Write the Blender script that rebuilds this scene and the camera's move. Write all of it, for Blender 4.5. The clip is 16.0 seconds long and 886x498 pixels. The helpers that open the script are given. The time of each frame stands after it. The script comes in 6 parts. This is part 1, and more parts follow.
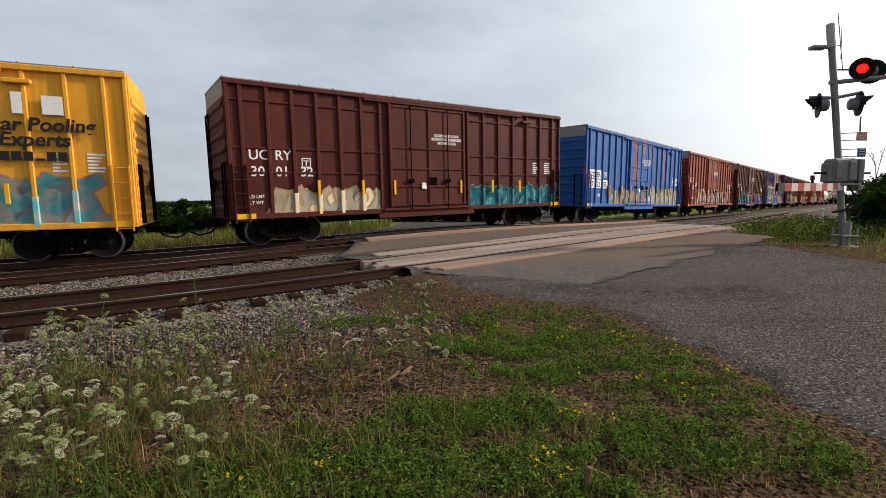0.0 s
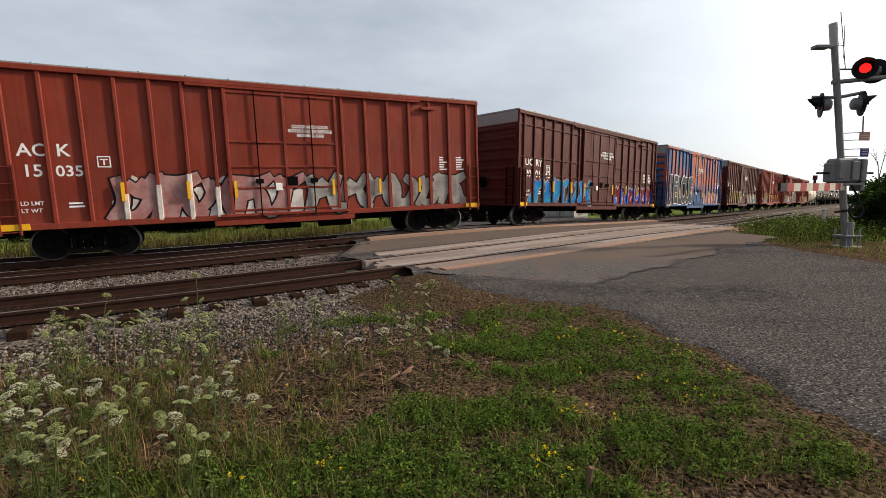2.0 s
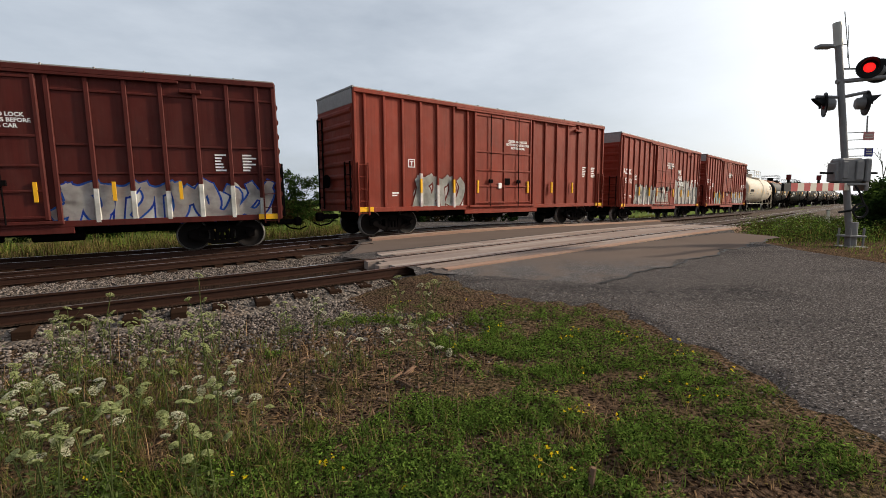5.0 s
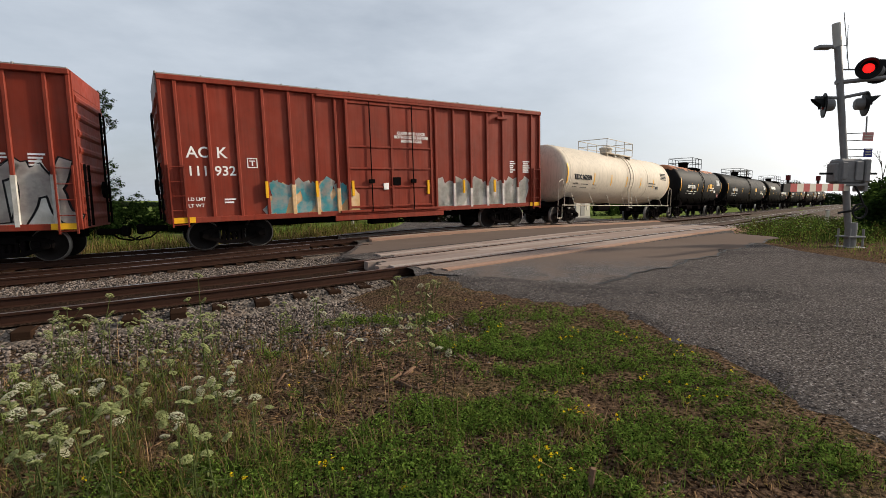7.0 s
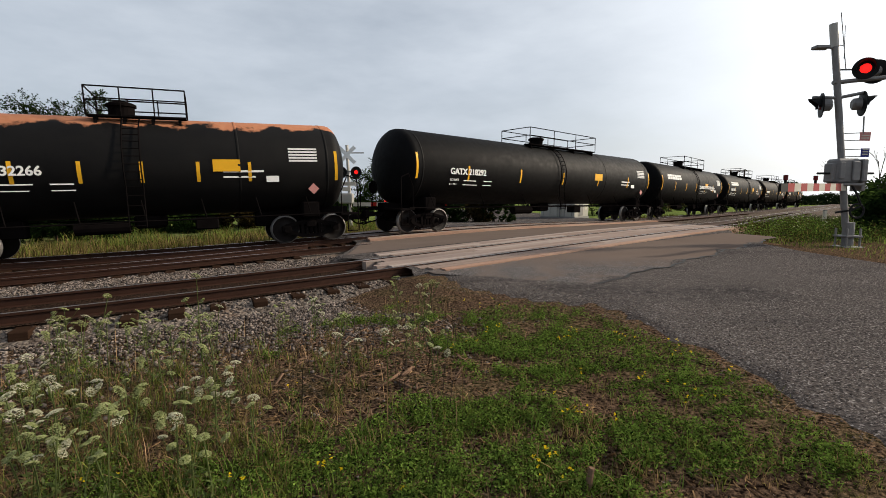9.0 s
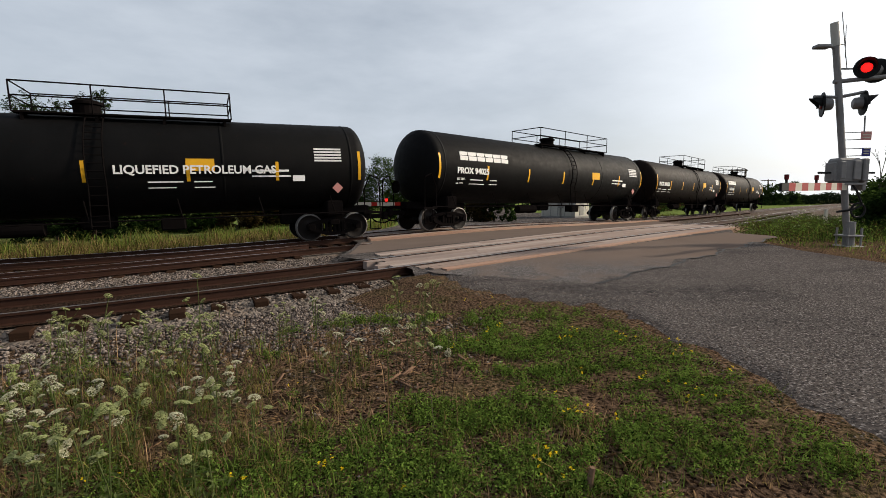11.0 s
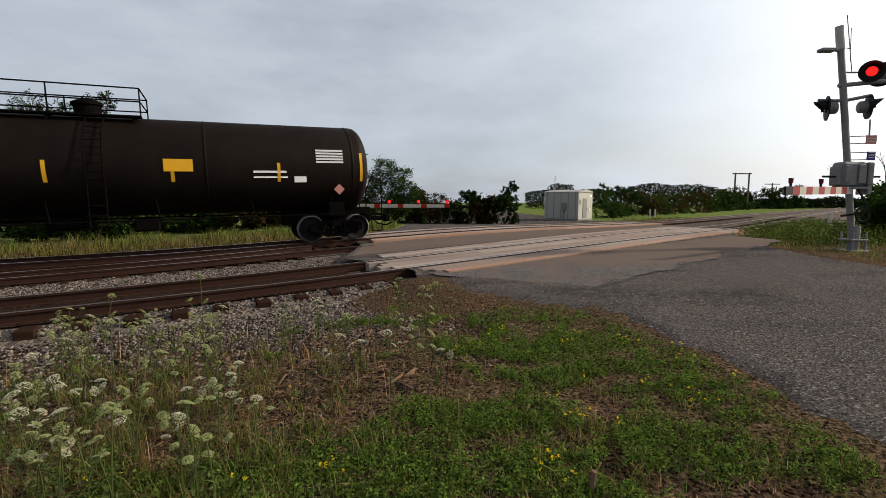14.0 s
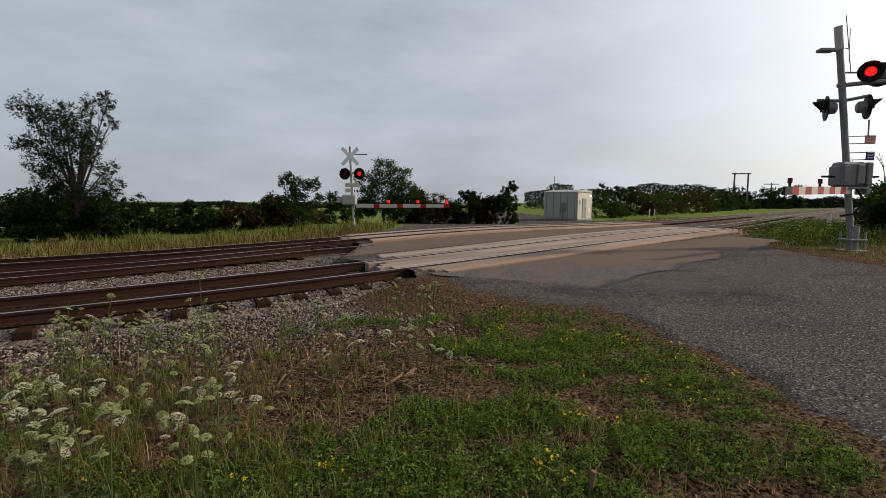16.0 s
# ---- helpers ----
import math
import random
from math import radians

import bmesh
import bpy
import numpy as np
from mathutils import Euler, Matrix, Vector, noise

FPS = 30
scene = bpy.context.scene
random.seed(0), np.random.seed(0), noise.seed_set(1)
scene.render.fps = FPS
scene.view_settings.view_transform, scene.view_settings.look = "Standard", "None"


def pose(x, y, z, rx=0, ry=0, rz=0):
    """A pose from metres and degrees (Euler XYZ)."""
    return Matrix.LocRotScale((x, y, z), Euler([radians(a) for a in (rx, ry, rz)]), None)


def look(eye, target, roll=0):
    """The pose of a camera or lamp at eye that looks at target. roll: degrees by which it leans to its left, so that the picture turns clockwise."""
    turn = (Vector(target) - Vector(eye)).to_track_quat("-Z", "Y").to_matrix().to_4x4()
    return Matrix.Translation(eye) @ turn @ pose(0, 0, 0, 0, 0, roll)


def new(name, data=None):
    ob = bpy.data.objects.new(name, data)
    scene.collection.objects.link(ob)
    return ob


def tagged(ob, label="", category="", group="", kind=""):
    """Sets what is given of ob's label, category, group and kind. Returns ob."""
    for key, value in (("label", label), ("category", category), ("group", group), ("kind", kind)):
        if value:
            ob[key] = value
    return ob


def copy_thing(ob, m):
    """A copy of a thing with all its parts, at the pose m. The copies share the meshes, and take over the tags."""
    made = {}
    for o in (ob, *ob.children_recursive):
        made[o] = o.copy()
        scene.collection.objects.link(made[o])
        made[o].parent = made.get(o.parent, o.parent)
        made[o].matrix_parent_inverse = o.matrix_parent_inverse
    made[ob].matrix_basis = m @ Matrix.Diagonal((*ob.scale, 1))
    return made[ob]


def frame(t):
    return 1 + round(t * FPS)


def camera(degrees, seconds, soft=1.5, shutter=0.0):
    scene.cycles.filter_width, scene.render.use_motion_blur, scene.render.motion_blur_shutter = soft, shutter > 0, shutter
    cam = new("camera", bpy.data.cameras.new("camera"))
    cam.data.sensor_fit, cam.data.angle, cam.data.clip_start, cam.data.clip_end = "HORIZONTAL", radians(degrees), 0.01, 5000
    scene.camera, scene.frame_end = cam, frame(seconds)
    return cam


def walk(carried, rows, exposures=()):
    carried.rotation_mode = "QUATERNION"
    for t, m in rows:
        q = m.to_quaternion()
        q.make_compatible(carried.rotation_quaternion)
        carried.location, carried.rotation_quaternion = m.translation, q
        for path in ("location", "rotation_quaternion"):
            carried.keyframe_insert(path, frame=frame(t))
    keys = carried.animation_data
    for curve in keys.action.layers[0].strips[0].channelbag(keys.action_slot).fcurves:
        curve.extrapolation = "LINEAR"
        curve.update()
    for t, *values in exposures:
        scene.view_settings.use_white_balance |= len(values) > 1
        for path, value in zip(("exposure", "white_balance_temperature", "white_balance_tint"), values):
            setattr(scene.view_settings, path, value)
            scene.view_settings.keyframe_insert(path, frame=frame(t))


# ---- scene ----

# ---- camera ----
SECONDS = 16.0
EYE = (0.0, 0.0, 1.3691)
PITCH = 5.9635
SWAY = [  # seconds, turn to the left, tilt up, roll: degrees of a hand-held stand
    (0, .42, .04, -.04), (.5, .31, .05, -.07), (1, .28, .10, -.07), (1.5, .28, .09, -.04), (2, .24, .07, 0),
    (2.5, .21, 0, 0), (3, .17, .01, -.02), (3.5, -.10, .09, -.02), (4, -.10, .09, -.02), (6.5, .07, 0, 0),
    (7, 0, 0, 0), (7.5, .08, 0, 0), (8, .19, 0, 0), (8.5, .19, 0, 0), (9, .19, .01, -.03), (11.5, .07, .04, -.10),
    (12, 0, .04, -.10), (12.5, -.03, .04, -.10), (13, -.14, .01, -.09), (13.5, -.21, -.12, .03), (14, -.21, -.20, .21),
    (14.5, -.21, -.20, .21), (15, -.21, -.20, .21), (15.5, -.17, -.20, .21), (16, -.14, -.20, .21)]


def aim(turn, tilt, roll):
    return Matrix.Translation(EYE) @ pose(0, 0, 0, 0, 0, turn) @ pose(0, 0, 0, 90 - PITCH + tilt) @ pose(0, 0, 0, 0, 0, roll)


cam = camera(87.43, SECONDS, soft=0.35)
walk(cam, [(t, aim(-a, -b, c)) for t, a, b, c in SWAY], exposures=[(0, 0.0), (9, 0.0), (12.5, -0.05), (14.2, -0.15), (15, -0.27), (16, -0.27)])

# ---- world and sun ----
SUN_TURN, SUN_HEIGHT = 78.0, 26.0  # degrees right of the view's middle, above the horizon
sun_way = Vector((math.sin(radians(SUN_TURN)) * math.cos(radians(SUN_HEIGHT)),
                  math.cos(radians(SUN_TURN)) * math.cos(radians(SUN_HEIGHT)), math.sin(radians(SUN_HEIGHT))))
world = bpy.data.worlds.new("hazy_sky")
scene.world = world
world.use_nodes = True
wn, wl = world.node_tree.nodes, world.node_tree.links
wn.clear()


def wnode(kind, **inputs):
    n = wn.new(kind)
    for k, v in inputs.items():
        n.inputs[int(k[1:]) if k[0] == "i" and k[1:].isdigit() else k].default_value = v
    return n


def wmath(op, a, b=None, c=None):
    n = wn.new("ShaderNodeMath")
    n.operation = op
    for i, v in enumerate((a, b, c)):
        if v is None:
            continue
        if isinstance(v, (int, float)):
            n.inputs[i].default_value = v
        else:
            wl.new(v, n.inputs[i])
    return n.outputs[0]


sky = wn.new("ShaderNodeTexSky")
sky.sky_type = "NISHITA"
sky.sun_disc = False
sky.sun_elevation = radians(SUN_HEIGHT)
sky.sun_rotation = radians(SUN_TURN)
sky.dust_density = 3.0
coord = wn.new("ShaderNodeTexCoord")
dot = wn.new("ShaderNodeVectorMath")
dot.operation = "DOT_PRODUCT"
dot.inputs[1].default_value = sun_way
wl.new(coord.outputs["Generated"], dot.inputs[0])
near_sun = wmath("MAXIMUM", dot.outputs["Value"], 0.0)
glow = wmath("ADD", wmath("MULTIPLY", wmath("POWER", near_sun, 3.2), 1.15), wmath("MULTIPLY", wmath("POWER", near_sun, 40.0), 1.0))
streak = wn.new("ShaderNodeMapping")
streak.inputs["Scale"].default_value = (1.6, 1.6, 5.0)
streak.inputs["Rotation"].default_value = (0.2, 0.35, 0.0)
wl.new(coord.outputs["Generated"], streak.inputs["Vector"])
cloud = wnode("ShaderNodeTexNoise", Scale=1.7, Detail=6.0, Roughness=0.55)
wl.new(streak.outputs["Vector"], cloud.inputs["Vector"])
cover = wn.new("ShaderNodeMapRange")
cover.inputs["From Min"].default_value, cover.inputs["From Max"].default_value = 0.36, 0.68
cover.inputs["To Min"].default_value, cover.inputs["To Max"].default_value = 0.60, 0.95
wl.new(cloud.outputs["Fac"], cover.inputs["Value"])
sky_dim = wn.new("ShaderNodeMix")
sky_dim.data_type = "RGBA"
sky_dim.blend_type = "MULTIPLY"
sky_dim.inputs[0].default_value = 1.0
wl.new(sky.outputs["Color"], sky_dim.inputs[6])
sky_dim.inputs[7].default_value = (0.085, 0.085, 0.085, 1)
height = wn.new("ShaderNodeSeparateXYZ")
wl.new(coord.outputs["Generated"], height.inputs[0])
thin = wn.new("ShaderNodeMapRange")
thin.inputs["From Min"].default_value, thin.inputs["From Max"].default_value = 0.42, 0.85
thin.inputs["To Min"].default_value, thin.inputs["To Max"].default_value = 1.0, 0.40
wl.new(height.outputs[2], thin.inputs["Value"])
veil = wn.new("ShaderNodeMix")
veil.data_type = "RGBA"
wl.new(wmath("MULTIPLY", cover.outputs["Result"], thin.outputs["Result"]), veil.inputs[0])
wl.new(sky_dim.outputs[2], veil.inputs[6])
veil.inputs[7].default_value = (0.60, 0.66, 0.74, 1)
glow_col = wn.new("ShaderNodeMix")
glow_col.data_type = "RGBA"
glow_col.blend_type = "ADD"
glow_col.inputs[0].default_value = 1.0
wl.new(veil.outputs[2], glow_col.inputs[6])
tint = wn.new("ShaderNodeVectorMath")
tint.operation = "SCALE"
tint.inputs[0].default_value = (1.0, 0.98, 0.93)
wl.new(glow, tint.inputs["Scale"])
wl.new(tint.outputs["Vector"], glow_col.inputs[7])
back = wnode("ShaderNodeBackground", Strength=1.05)
wl.new(glow_col.outputs[2], back.inputs["Color"])
wl.new(back.outputs["Background"], wn.new("ShaderNodeOutputWorld").inputs["Surface"])

sun = new("sun", bpy.data.lights.new("sun", "SUN"))
sun.data.energy, sun.data.angle, sun.data.color = 5.0, radians(3), (1.0, 0.86, 0.68)
sun.matrix_world = look(sun_way * 50, (0, 0, 0))


# ---- materials ----
class Nodes:
    """A small shader builder on one material's principled surface."""

    def __init__(self, name, rough=0.7, metal=0.0):
        self.mat = bpy.data.materials.new(name)
        self.mat.use_nodes = True
        self.n, self.l = self.mat.node_tree.nodes, self.mat.node_tree.links
        self.bsdf = self.n["Principled BSDF"]
        self.bsdf.inputs["Roughness"].default_value = rough
        self.bsdf.inputs["Metallic"].default_value = metal
        self.bsdf.inputs["Specular IOR Level"].default_value = 0.0 if rough > 0.8 else 0.14
        self.obj = self.n.new("ShaderNodeTexCoord").outputs["Object"]
        self.pos = self.n.new("ShaderNodeNewGeometry").outputs["Position"]

    def put(self, socket, value):
        if isinstance(value, bpy.types.NodeSocket):
            self.l.new(value, socket)
        elif isinstance(value, tuple) and len(value) == 3 and socket.type == "RGBA":
            socket.default_value = (*value, 1)
        else:
            socket.default_value = value

    def noise(self, scale, detail=4.0, stretch=(1, 1, 1), where=None, rough=0.55):
        m = self.n.new("ShaderNodeMapping")
        m.inputs["Scale"].default_value = stretch
        self.l.new(where or self.obj, m.inputs["Vector"])
        t = self.n.new("ShaderNodeTexNoise")
        t.inputs["Scale"].default_value, t.inputs["Detail"].default_value, t.inputs["Roughness"].default_value = scale, detail, rough
        self.l.new(m.outputs["Vector"], t.inputs["Vector"])
        return t.outputs["Fac"]

    def step(self, value, lo, hi, a=0.0, b=1.0):
        m = self.n.new("ShaderNodeMapRange")
        self.put(m.inputs["Value"], value)
        for k, v in (("From Min", lo), ("From Max", hi), ("To Min", a), ("To Max", b)):
            m.inputs[k].default_value = v
        return m.outputs["Result"]

    def math(self, op, a, b=0.0):
        m = self.n.new("ShaderNodeMath")
        m.operation = op
        self.put(m.inputs[0], a)
        self.put(m.inputs[1], b)
        return m.outputs[0]

    def mix(self, fac, a, b, blend="MIX"):
        m = self.n.new("ShaderNodeMix")
        m.data_type = "RGBA"
        m.blend_type = blend
        self.put(m.inputs[0], fac)
        self.put(m.inputs[6], a)
        self.put(m.inputs[7], b)
        return m.outputs[2]

    def axis(self, which, where=None):
        s = self.n.new("ShaderNodeSeparateXYZ")
        self.l.new(where or self.obj, s.inputs[0])
        return s.outputs[which]

    def colour(self, value):
        self.put(self.bsdf.inputs["Base Color"], value)
        return self

    def rough(self, value):
        self.put(self.bsdf.inputs["Roughness"], value)
        return self

    def bump(self, height, strength=0.4, distance=0.01):
        b = self.n.new("ShaderNodeBump")
        b.inputs["Strength"].default_value, b.inputs["Distance"].default_value = strength, distance
        self.l.new(height, b.inputs["Height"])
        self.l.new(b.outputs["Normal"], self.bsdf.inputs["Normal"])
        return self

    def random(self):
        return self.n.new("ShaderNodeObjectInfo").outputs["Random"]

    def island(self):
        return self.n.new("ShaderNodeNewGeometry").outputs["Random Per Island"]


def shade(c, k):
    return tuple(min(1.0, v * k) for v in c)


def plain(name, c, rough=0.6, metal=0.0, grain=8.0, vary=0.25):
    b = Nodes(name, rough, metal)
    return b.colour(b.mix(b.noise(grain, 5), shade(c, 1 - vary), shade(c, 1 + vary))).bump(b.noise(grain * 6, 3), 0.15, 0.004).mat


def paint(name, c, fade=0.35, rust=0.12, patches=None, patch_level=(0.52, 0.62), dust=0.10):
    """Weathered railcar paint: sun-bleached areas, dirt streaks down the panels, rust specks; patches: a second colour in upright patches."""
    b = Nodes(name, 0.55)
    col = b.mix(b.step(b.noise(0.7, 4), 0.3, 0.7, 0, 1), shade(c, 1 - fade * 0.6), shade(c, 1 + fade * 0.5))
    if patches:
        m = b.math("MULTIPLY", b.step(b.noise(1.0, 3, (1.15, 1, 0.28)), *patch_level), b.step(b.axis(2), 1.9, 3.1))
        col = b.mix(m, col, patches)
    streaks = b.step(b.noise(4.0, 5, (3.0, 3.0, 0.12)), 0.45, 0.75)
    col = b.mix(b.math("MULTIPLY", streaks, 0.45), col, shade(c, 0.45))
    specks = b.step(b.noise(7.0, 6, (1, 1, 0.7)), 0.66, 0.74)
    col = b.mix(b.math("MULTIPLY", specks, rust * 5), col, (0.10, 0.035, 0.018))
    dusty = b.math("MULTIPLY", b.step(b.noise(2.5, 5, (1, 1, 0.5)), 0.4, 0.8), dust)
    col = b.mix(dusty, col, (0.22, 0.17, 0.14))
    if dust < 0.05:
        b.bsdf.inputs["Specular IOR Level"].default_value = 0.06
    return b.colour(col).rough(b.step(b.noise(5, 4), 0.2, 0.8, 0.5, 0.75)).bump(b.noise(1.6, 4), 0.25, 0.02).mat


M = {}
M["yellow"] = paint("yellow_paint", (0.72, 0.34, 0.03), 0.25, 0.03)
M["brown"] = paint("oxide_brown_paint", (0.072, 0.013, 0.010), dust=0.05)
M["red"] = paint("oxide_red_paint", (0.195, 0.030, 0.016))
M["blue"] = paint("blue_paint", (0.018, 0.098, 0.33), 0.3, 0.1, (0.30, 0.09, 0.05), (0.60, 0.66))
M["blue_rust"] = paint("faded_blue_paint", (0.035, 0.085, 0.20), 0.3, 0.1, (0.36, 0.095, 0.04), (0.47, 0.53))
M["grey_tank"] = paint("pale_grey_paint", (0.54, 0.475, 0.385), 0.15, 0.02)
M["black_tank"] = paint("black_tank_paint", (0.004, 0.004, 0.0042), 0.5, 0.02, dust=0.006)
M["brown_tank"] = paint("sooty_brown_tank_paint", (0.009, 0.006, 0.0045), 0.5, 0.02, dust=0.010)
M["roof"] = plain("galvanised_roof", (0.26, 0.25, 0.24), 0.6, 0.3)
M["under"] = plain("grimy_black_steel", (0.006, 0.005, 0.005), 0.82, 0.0)
M["wheel"] = plain("dark_wheel_steel", (0.008, 0.006, 0.0055), 0.7, 0.0)
M["tread"] = plain("bright_wheel_tread", (0.20, 0.19, 0.18), 0.45, 0.6)
M["white"] = plain("white_stencil_paint", (0.75, 0.74, 0.72), 0.6, 0.0, 12, 0.08)
M["ink"] = plain("black_stencil_paint", (0.018, 0.018, 0.02), 0.6)
M["reflector"] = plain("yellow_reflector", (0.72, 0.38, 0.02), 0.4, 0.0, 6, 0.08)
M["galv"] = plain("galvanised_steel", (0.19, 0.185, 0.18), 0.55, 0.3, 10, 0.2)
M["alu"] = plain("dull_aluminium", (0.36, 0.345, 0.31), 0.5, 0.55, 3, 0.12)
M["black"] = plain("black_signal_hood", (0.006, 0.006, 0.006), 0.55)
M["rubber"] = plain("black_cable", (0.012, 0.012, 0.012), 0.6)
M["red_band"] = plain("red_retroreflective_band", (0.30, 0.016, 0.010), 0.35, 0, 6, 0.1)
M["white_band"] = plain("white_retroreflective_band", (0.50, 0.46, 0.38), 0.4, 0, 6, 0.1)
M["blue_sign"] = plain("blue_sign_face", (0.03, 0.035, 0.18), 0.4)
M["pink_sign"] = plain("faded_red_sign_face", (0.45, 0.20, 0.18), 0.5)


def lamp(name, c, power):
    b = Nodes(name, 0.2)
    b.colour(c)
    b.bsdf.inputs["Emission Color"].default_value = (*c, 1)
    b.bsdf.inputs["Emission Strength"].default_value = power
    return b.mat


M["lit"] = lamp("lit_red_lens", (1.0, 0.018, 0.015), 1.1)
M["dark_lens"] = plain("unlit_red_lens", (0.10, 0.008, 0.008), 0.15)
M["lamp_white"] = lamp("small_warm_lamp", (1.0, 0.85, 0.5), 3.0)


def make_rail():
    b = Nodes("rail_steel", 0.6, 0.3)
    return b.colour(b.mix(b.noise(9, 5), (0.022, 0.010, 0.007), (0.055, 0.026, 0.017))).bump(b.noise(60, 3), 0.3, 0.003).mat


M["rail_side"] = make_rail()
M["rail_top"] = plain("polished_rail_head", (0.33, 0.31, 0.30), 0.34, 0.9, 20, 0.15)


def make_wood(name, c, grey):
    b = Nodes(name, 0.85)
    grain = b.noise(5, 6, (0.25, 9, 9))
    col = b.mix(grain, shade(c, 0.55), shade(c, 1.35))
    col = b.mix(b.step(b.random(), 0, 1, 0.0, 0.7), col, grey)
    return b.colour(col).bump(grain, 0.6, 0.012).mat


M["tie"] = make_wood("creosoted_tie_wood", (0.026, 0.015, 0.010), (0.032, 0.018, 0.012))
M["plank"] = make_wood("weathered_crossing_timber", (0.24, 0.18, 0.15), (0.36, 0.31, 0.28))
M["plank_warm"] = make_wood("rust_stained_crossing_timber", (0.30, 0.185, 0.135), (0.38, 0.27, 0.21))
M["pole_wood"] = make_wood("weathered_pole_wood", (0.12, 0.085, 0.065), (0.16, 0.13, 0.11))
M["chip"] = make_wood("splintered_wood", (0.13, 0.075, 0.048), (0.24, 0.165, 0.115))
M["bark"] = make_wood("dark_bark", (0.055, 0.042, 0.032), (0.07, 0.06, 0.05))


def make_ground():
    b = Nodes("dry_dirt_and_litter", 0.95)
    big, mid, fine = b.noise(0.35, 5, where=b.pos), b.noise(2.6, 6, where=b.pos), b.step(b.noise(30, 6, where=b.pos), 0.38, 0.66)
    soil = b.mix(fine, (0.008, 0.005, 0.004), (0.17, 0.11, 0.072))
    soil = b.mix(b.step(mid, 0.42, 0.62), soil, b.mix(fine, (0.012, 0.008, 0.005), (0.22, 0.145, 0.088)))
    far = b.step(b.axis(1, b.pos), 24, 34)
    soil = b.mix(b.math("MULTIPLY", b.step(mid, 0.5, 0.66), 0.35), soil, (0.030, 0.042, 0.012))
    soil = b.mix(far, soil, b.mix(big, (0.085, 0.13, 0.03), (0.16, 0.19, 0.06)))
    return b.colour(soil).bump(fine, 0.8, 0.03).mat


M["ground"] = make_ground()


def make_asphalt():
    b = Nodes("worn_chip_seal_asphalt", 0.9)
    big, fine = b.noise(0.5, 5, where=b.pos), b.noise(46, 4, where=b.pos)
    speck = b.noise(34, 5, where=b.pos)
    col = b.mix(big, (0.062, 0.053, 0.049), (0.110, 0.095, 0.088))
    col = b.mix(b.step(speck, 0.45, 0.6, 0, 0.85), col, (0.022, 0.021, 0.021))
    col = b.mix(b.step(fine, 0.54, 0.67, 0, 0.8), col, (0.31, 0.285, 0.27))
    track = b.step(b.noise(0.7, 4, (.35, 1.1, 1), where=b.pos), .50, .62, 0, .6)
    col = b.mix(b.math("MULTIPLY", track, b.step(b.noise(9, 4, where=b.pos), .35, .6)), col, (0.026, 0.025, 0.026))
    return b.colour(col).bump(speck, 0.9, 0.018).mat


M["asphalt"] = make_asphalt()


def make_patch():
    b = Nodes("smooth_asphalt_apron", 0.85)
    big, fine = b.noise(0.6, 5, where=b.pos), b.noise(50, 4, where=b.pos)
    col = b.mix(big, (0.108, 0.082, 0.068), (0.158, 0.123, 0.104))
    col = b.mix(b.step(fine, 0.5, 0.7, 0, 0.4), col, (0.10, 0.09, 0.085))
    speck = b.noise(34, 5, where=b.pos)
    near = b.step(b.axis(1, b.pos), 9.3, 10.6, 1, 0)
    rough_col = b.mix(b.step(speck, .45, .6, 0, .85), (0.085, 0.076, 0.072), (0.03, 0.03, 0.032))
    rough_col = b.mix(b.step(fine, .52, .66, 0, .9), rough_col, (0.32, 0.295, 0.288))
    col = b.mix(b.math("MULTIPLY", near, b.step(b.noise(1.6, 4, where=b.pos), .25, .55)), col, rough_col)
    return b.colour(col).bump(fine, 0.3, 0.006).mat


M["apron"] = make_patch()


def make_stone(name, lo, hi):
    b = Nodes(name, 0.9)
    col = b.mix(b.island(), lo, hi)
    col = b.mix(b.math("MULTIPLY", b.noise(40, 4, where=b.pos), 0.5), col, shade(lo, 0.6))
    return b.colour(col).mat


M["ballast"] = make_stone("grey_ballast_stone", (0.030, 0.024, 0.021), (0.29, 0.24, 0.21))


def make_bed():
    b = Nodes("gravel_bed", 0.95)
    v = b.n.new("ShaderNodeTexVoronoi")
    v.inputs["Scale"].default_value = 19.0
    b.l.new(b.pos, v.inputs["Vector"])
    s = b.n.new("ShaderNodeSeparateColor")
    b.l.new(v.outputs["Color"], s.inputs[0])
    col = b.mix(s.outputs[0], (0.043, 0.035, 0.029), (0.217, 0.181, 0.152))
    col = b.mix(b.step(b.noise(1.2, 5, where=b.pos), 0.5, 0.7, 0, 0.6), col, (0.145, 0.094, 0.065))
    return b.colour(col).bump(b.math("SUBTRACT", 1.0, v.outputs["Distance"]), 0.9, 0.03).mat


M["bed"] = make_bed()


def make_dark_bed():
    b = Nodes("dirty_shaded_ballast", 0.95)
    v = b.n.new("ShaderNodeTexVoronoi")
    v.inputs["Scale"].default_value = 22.0
    b.l.new(b.pos, v.inputs["Vector"])
    s = b.n.new("ShaderNodeSeparateColor")
    b.l.new(v.outputs["Color"], s.inputs[0])
    # brown dirt, taken darker still to paint in the shade under the train
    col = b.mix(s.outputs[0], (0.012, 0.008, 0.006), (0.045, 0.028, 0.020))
    return b.colour(col).bump(b.math("SUBTRACT", 1.0, v.outputs["Distance"]), 0.9, 0.03).mat


M["bed_dark"] = make_dark_bed()


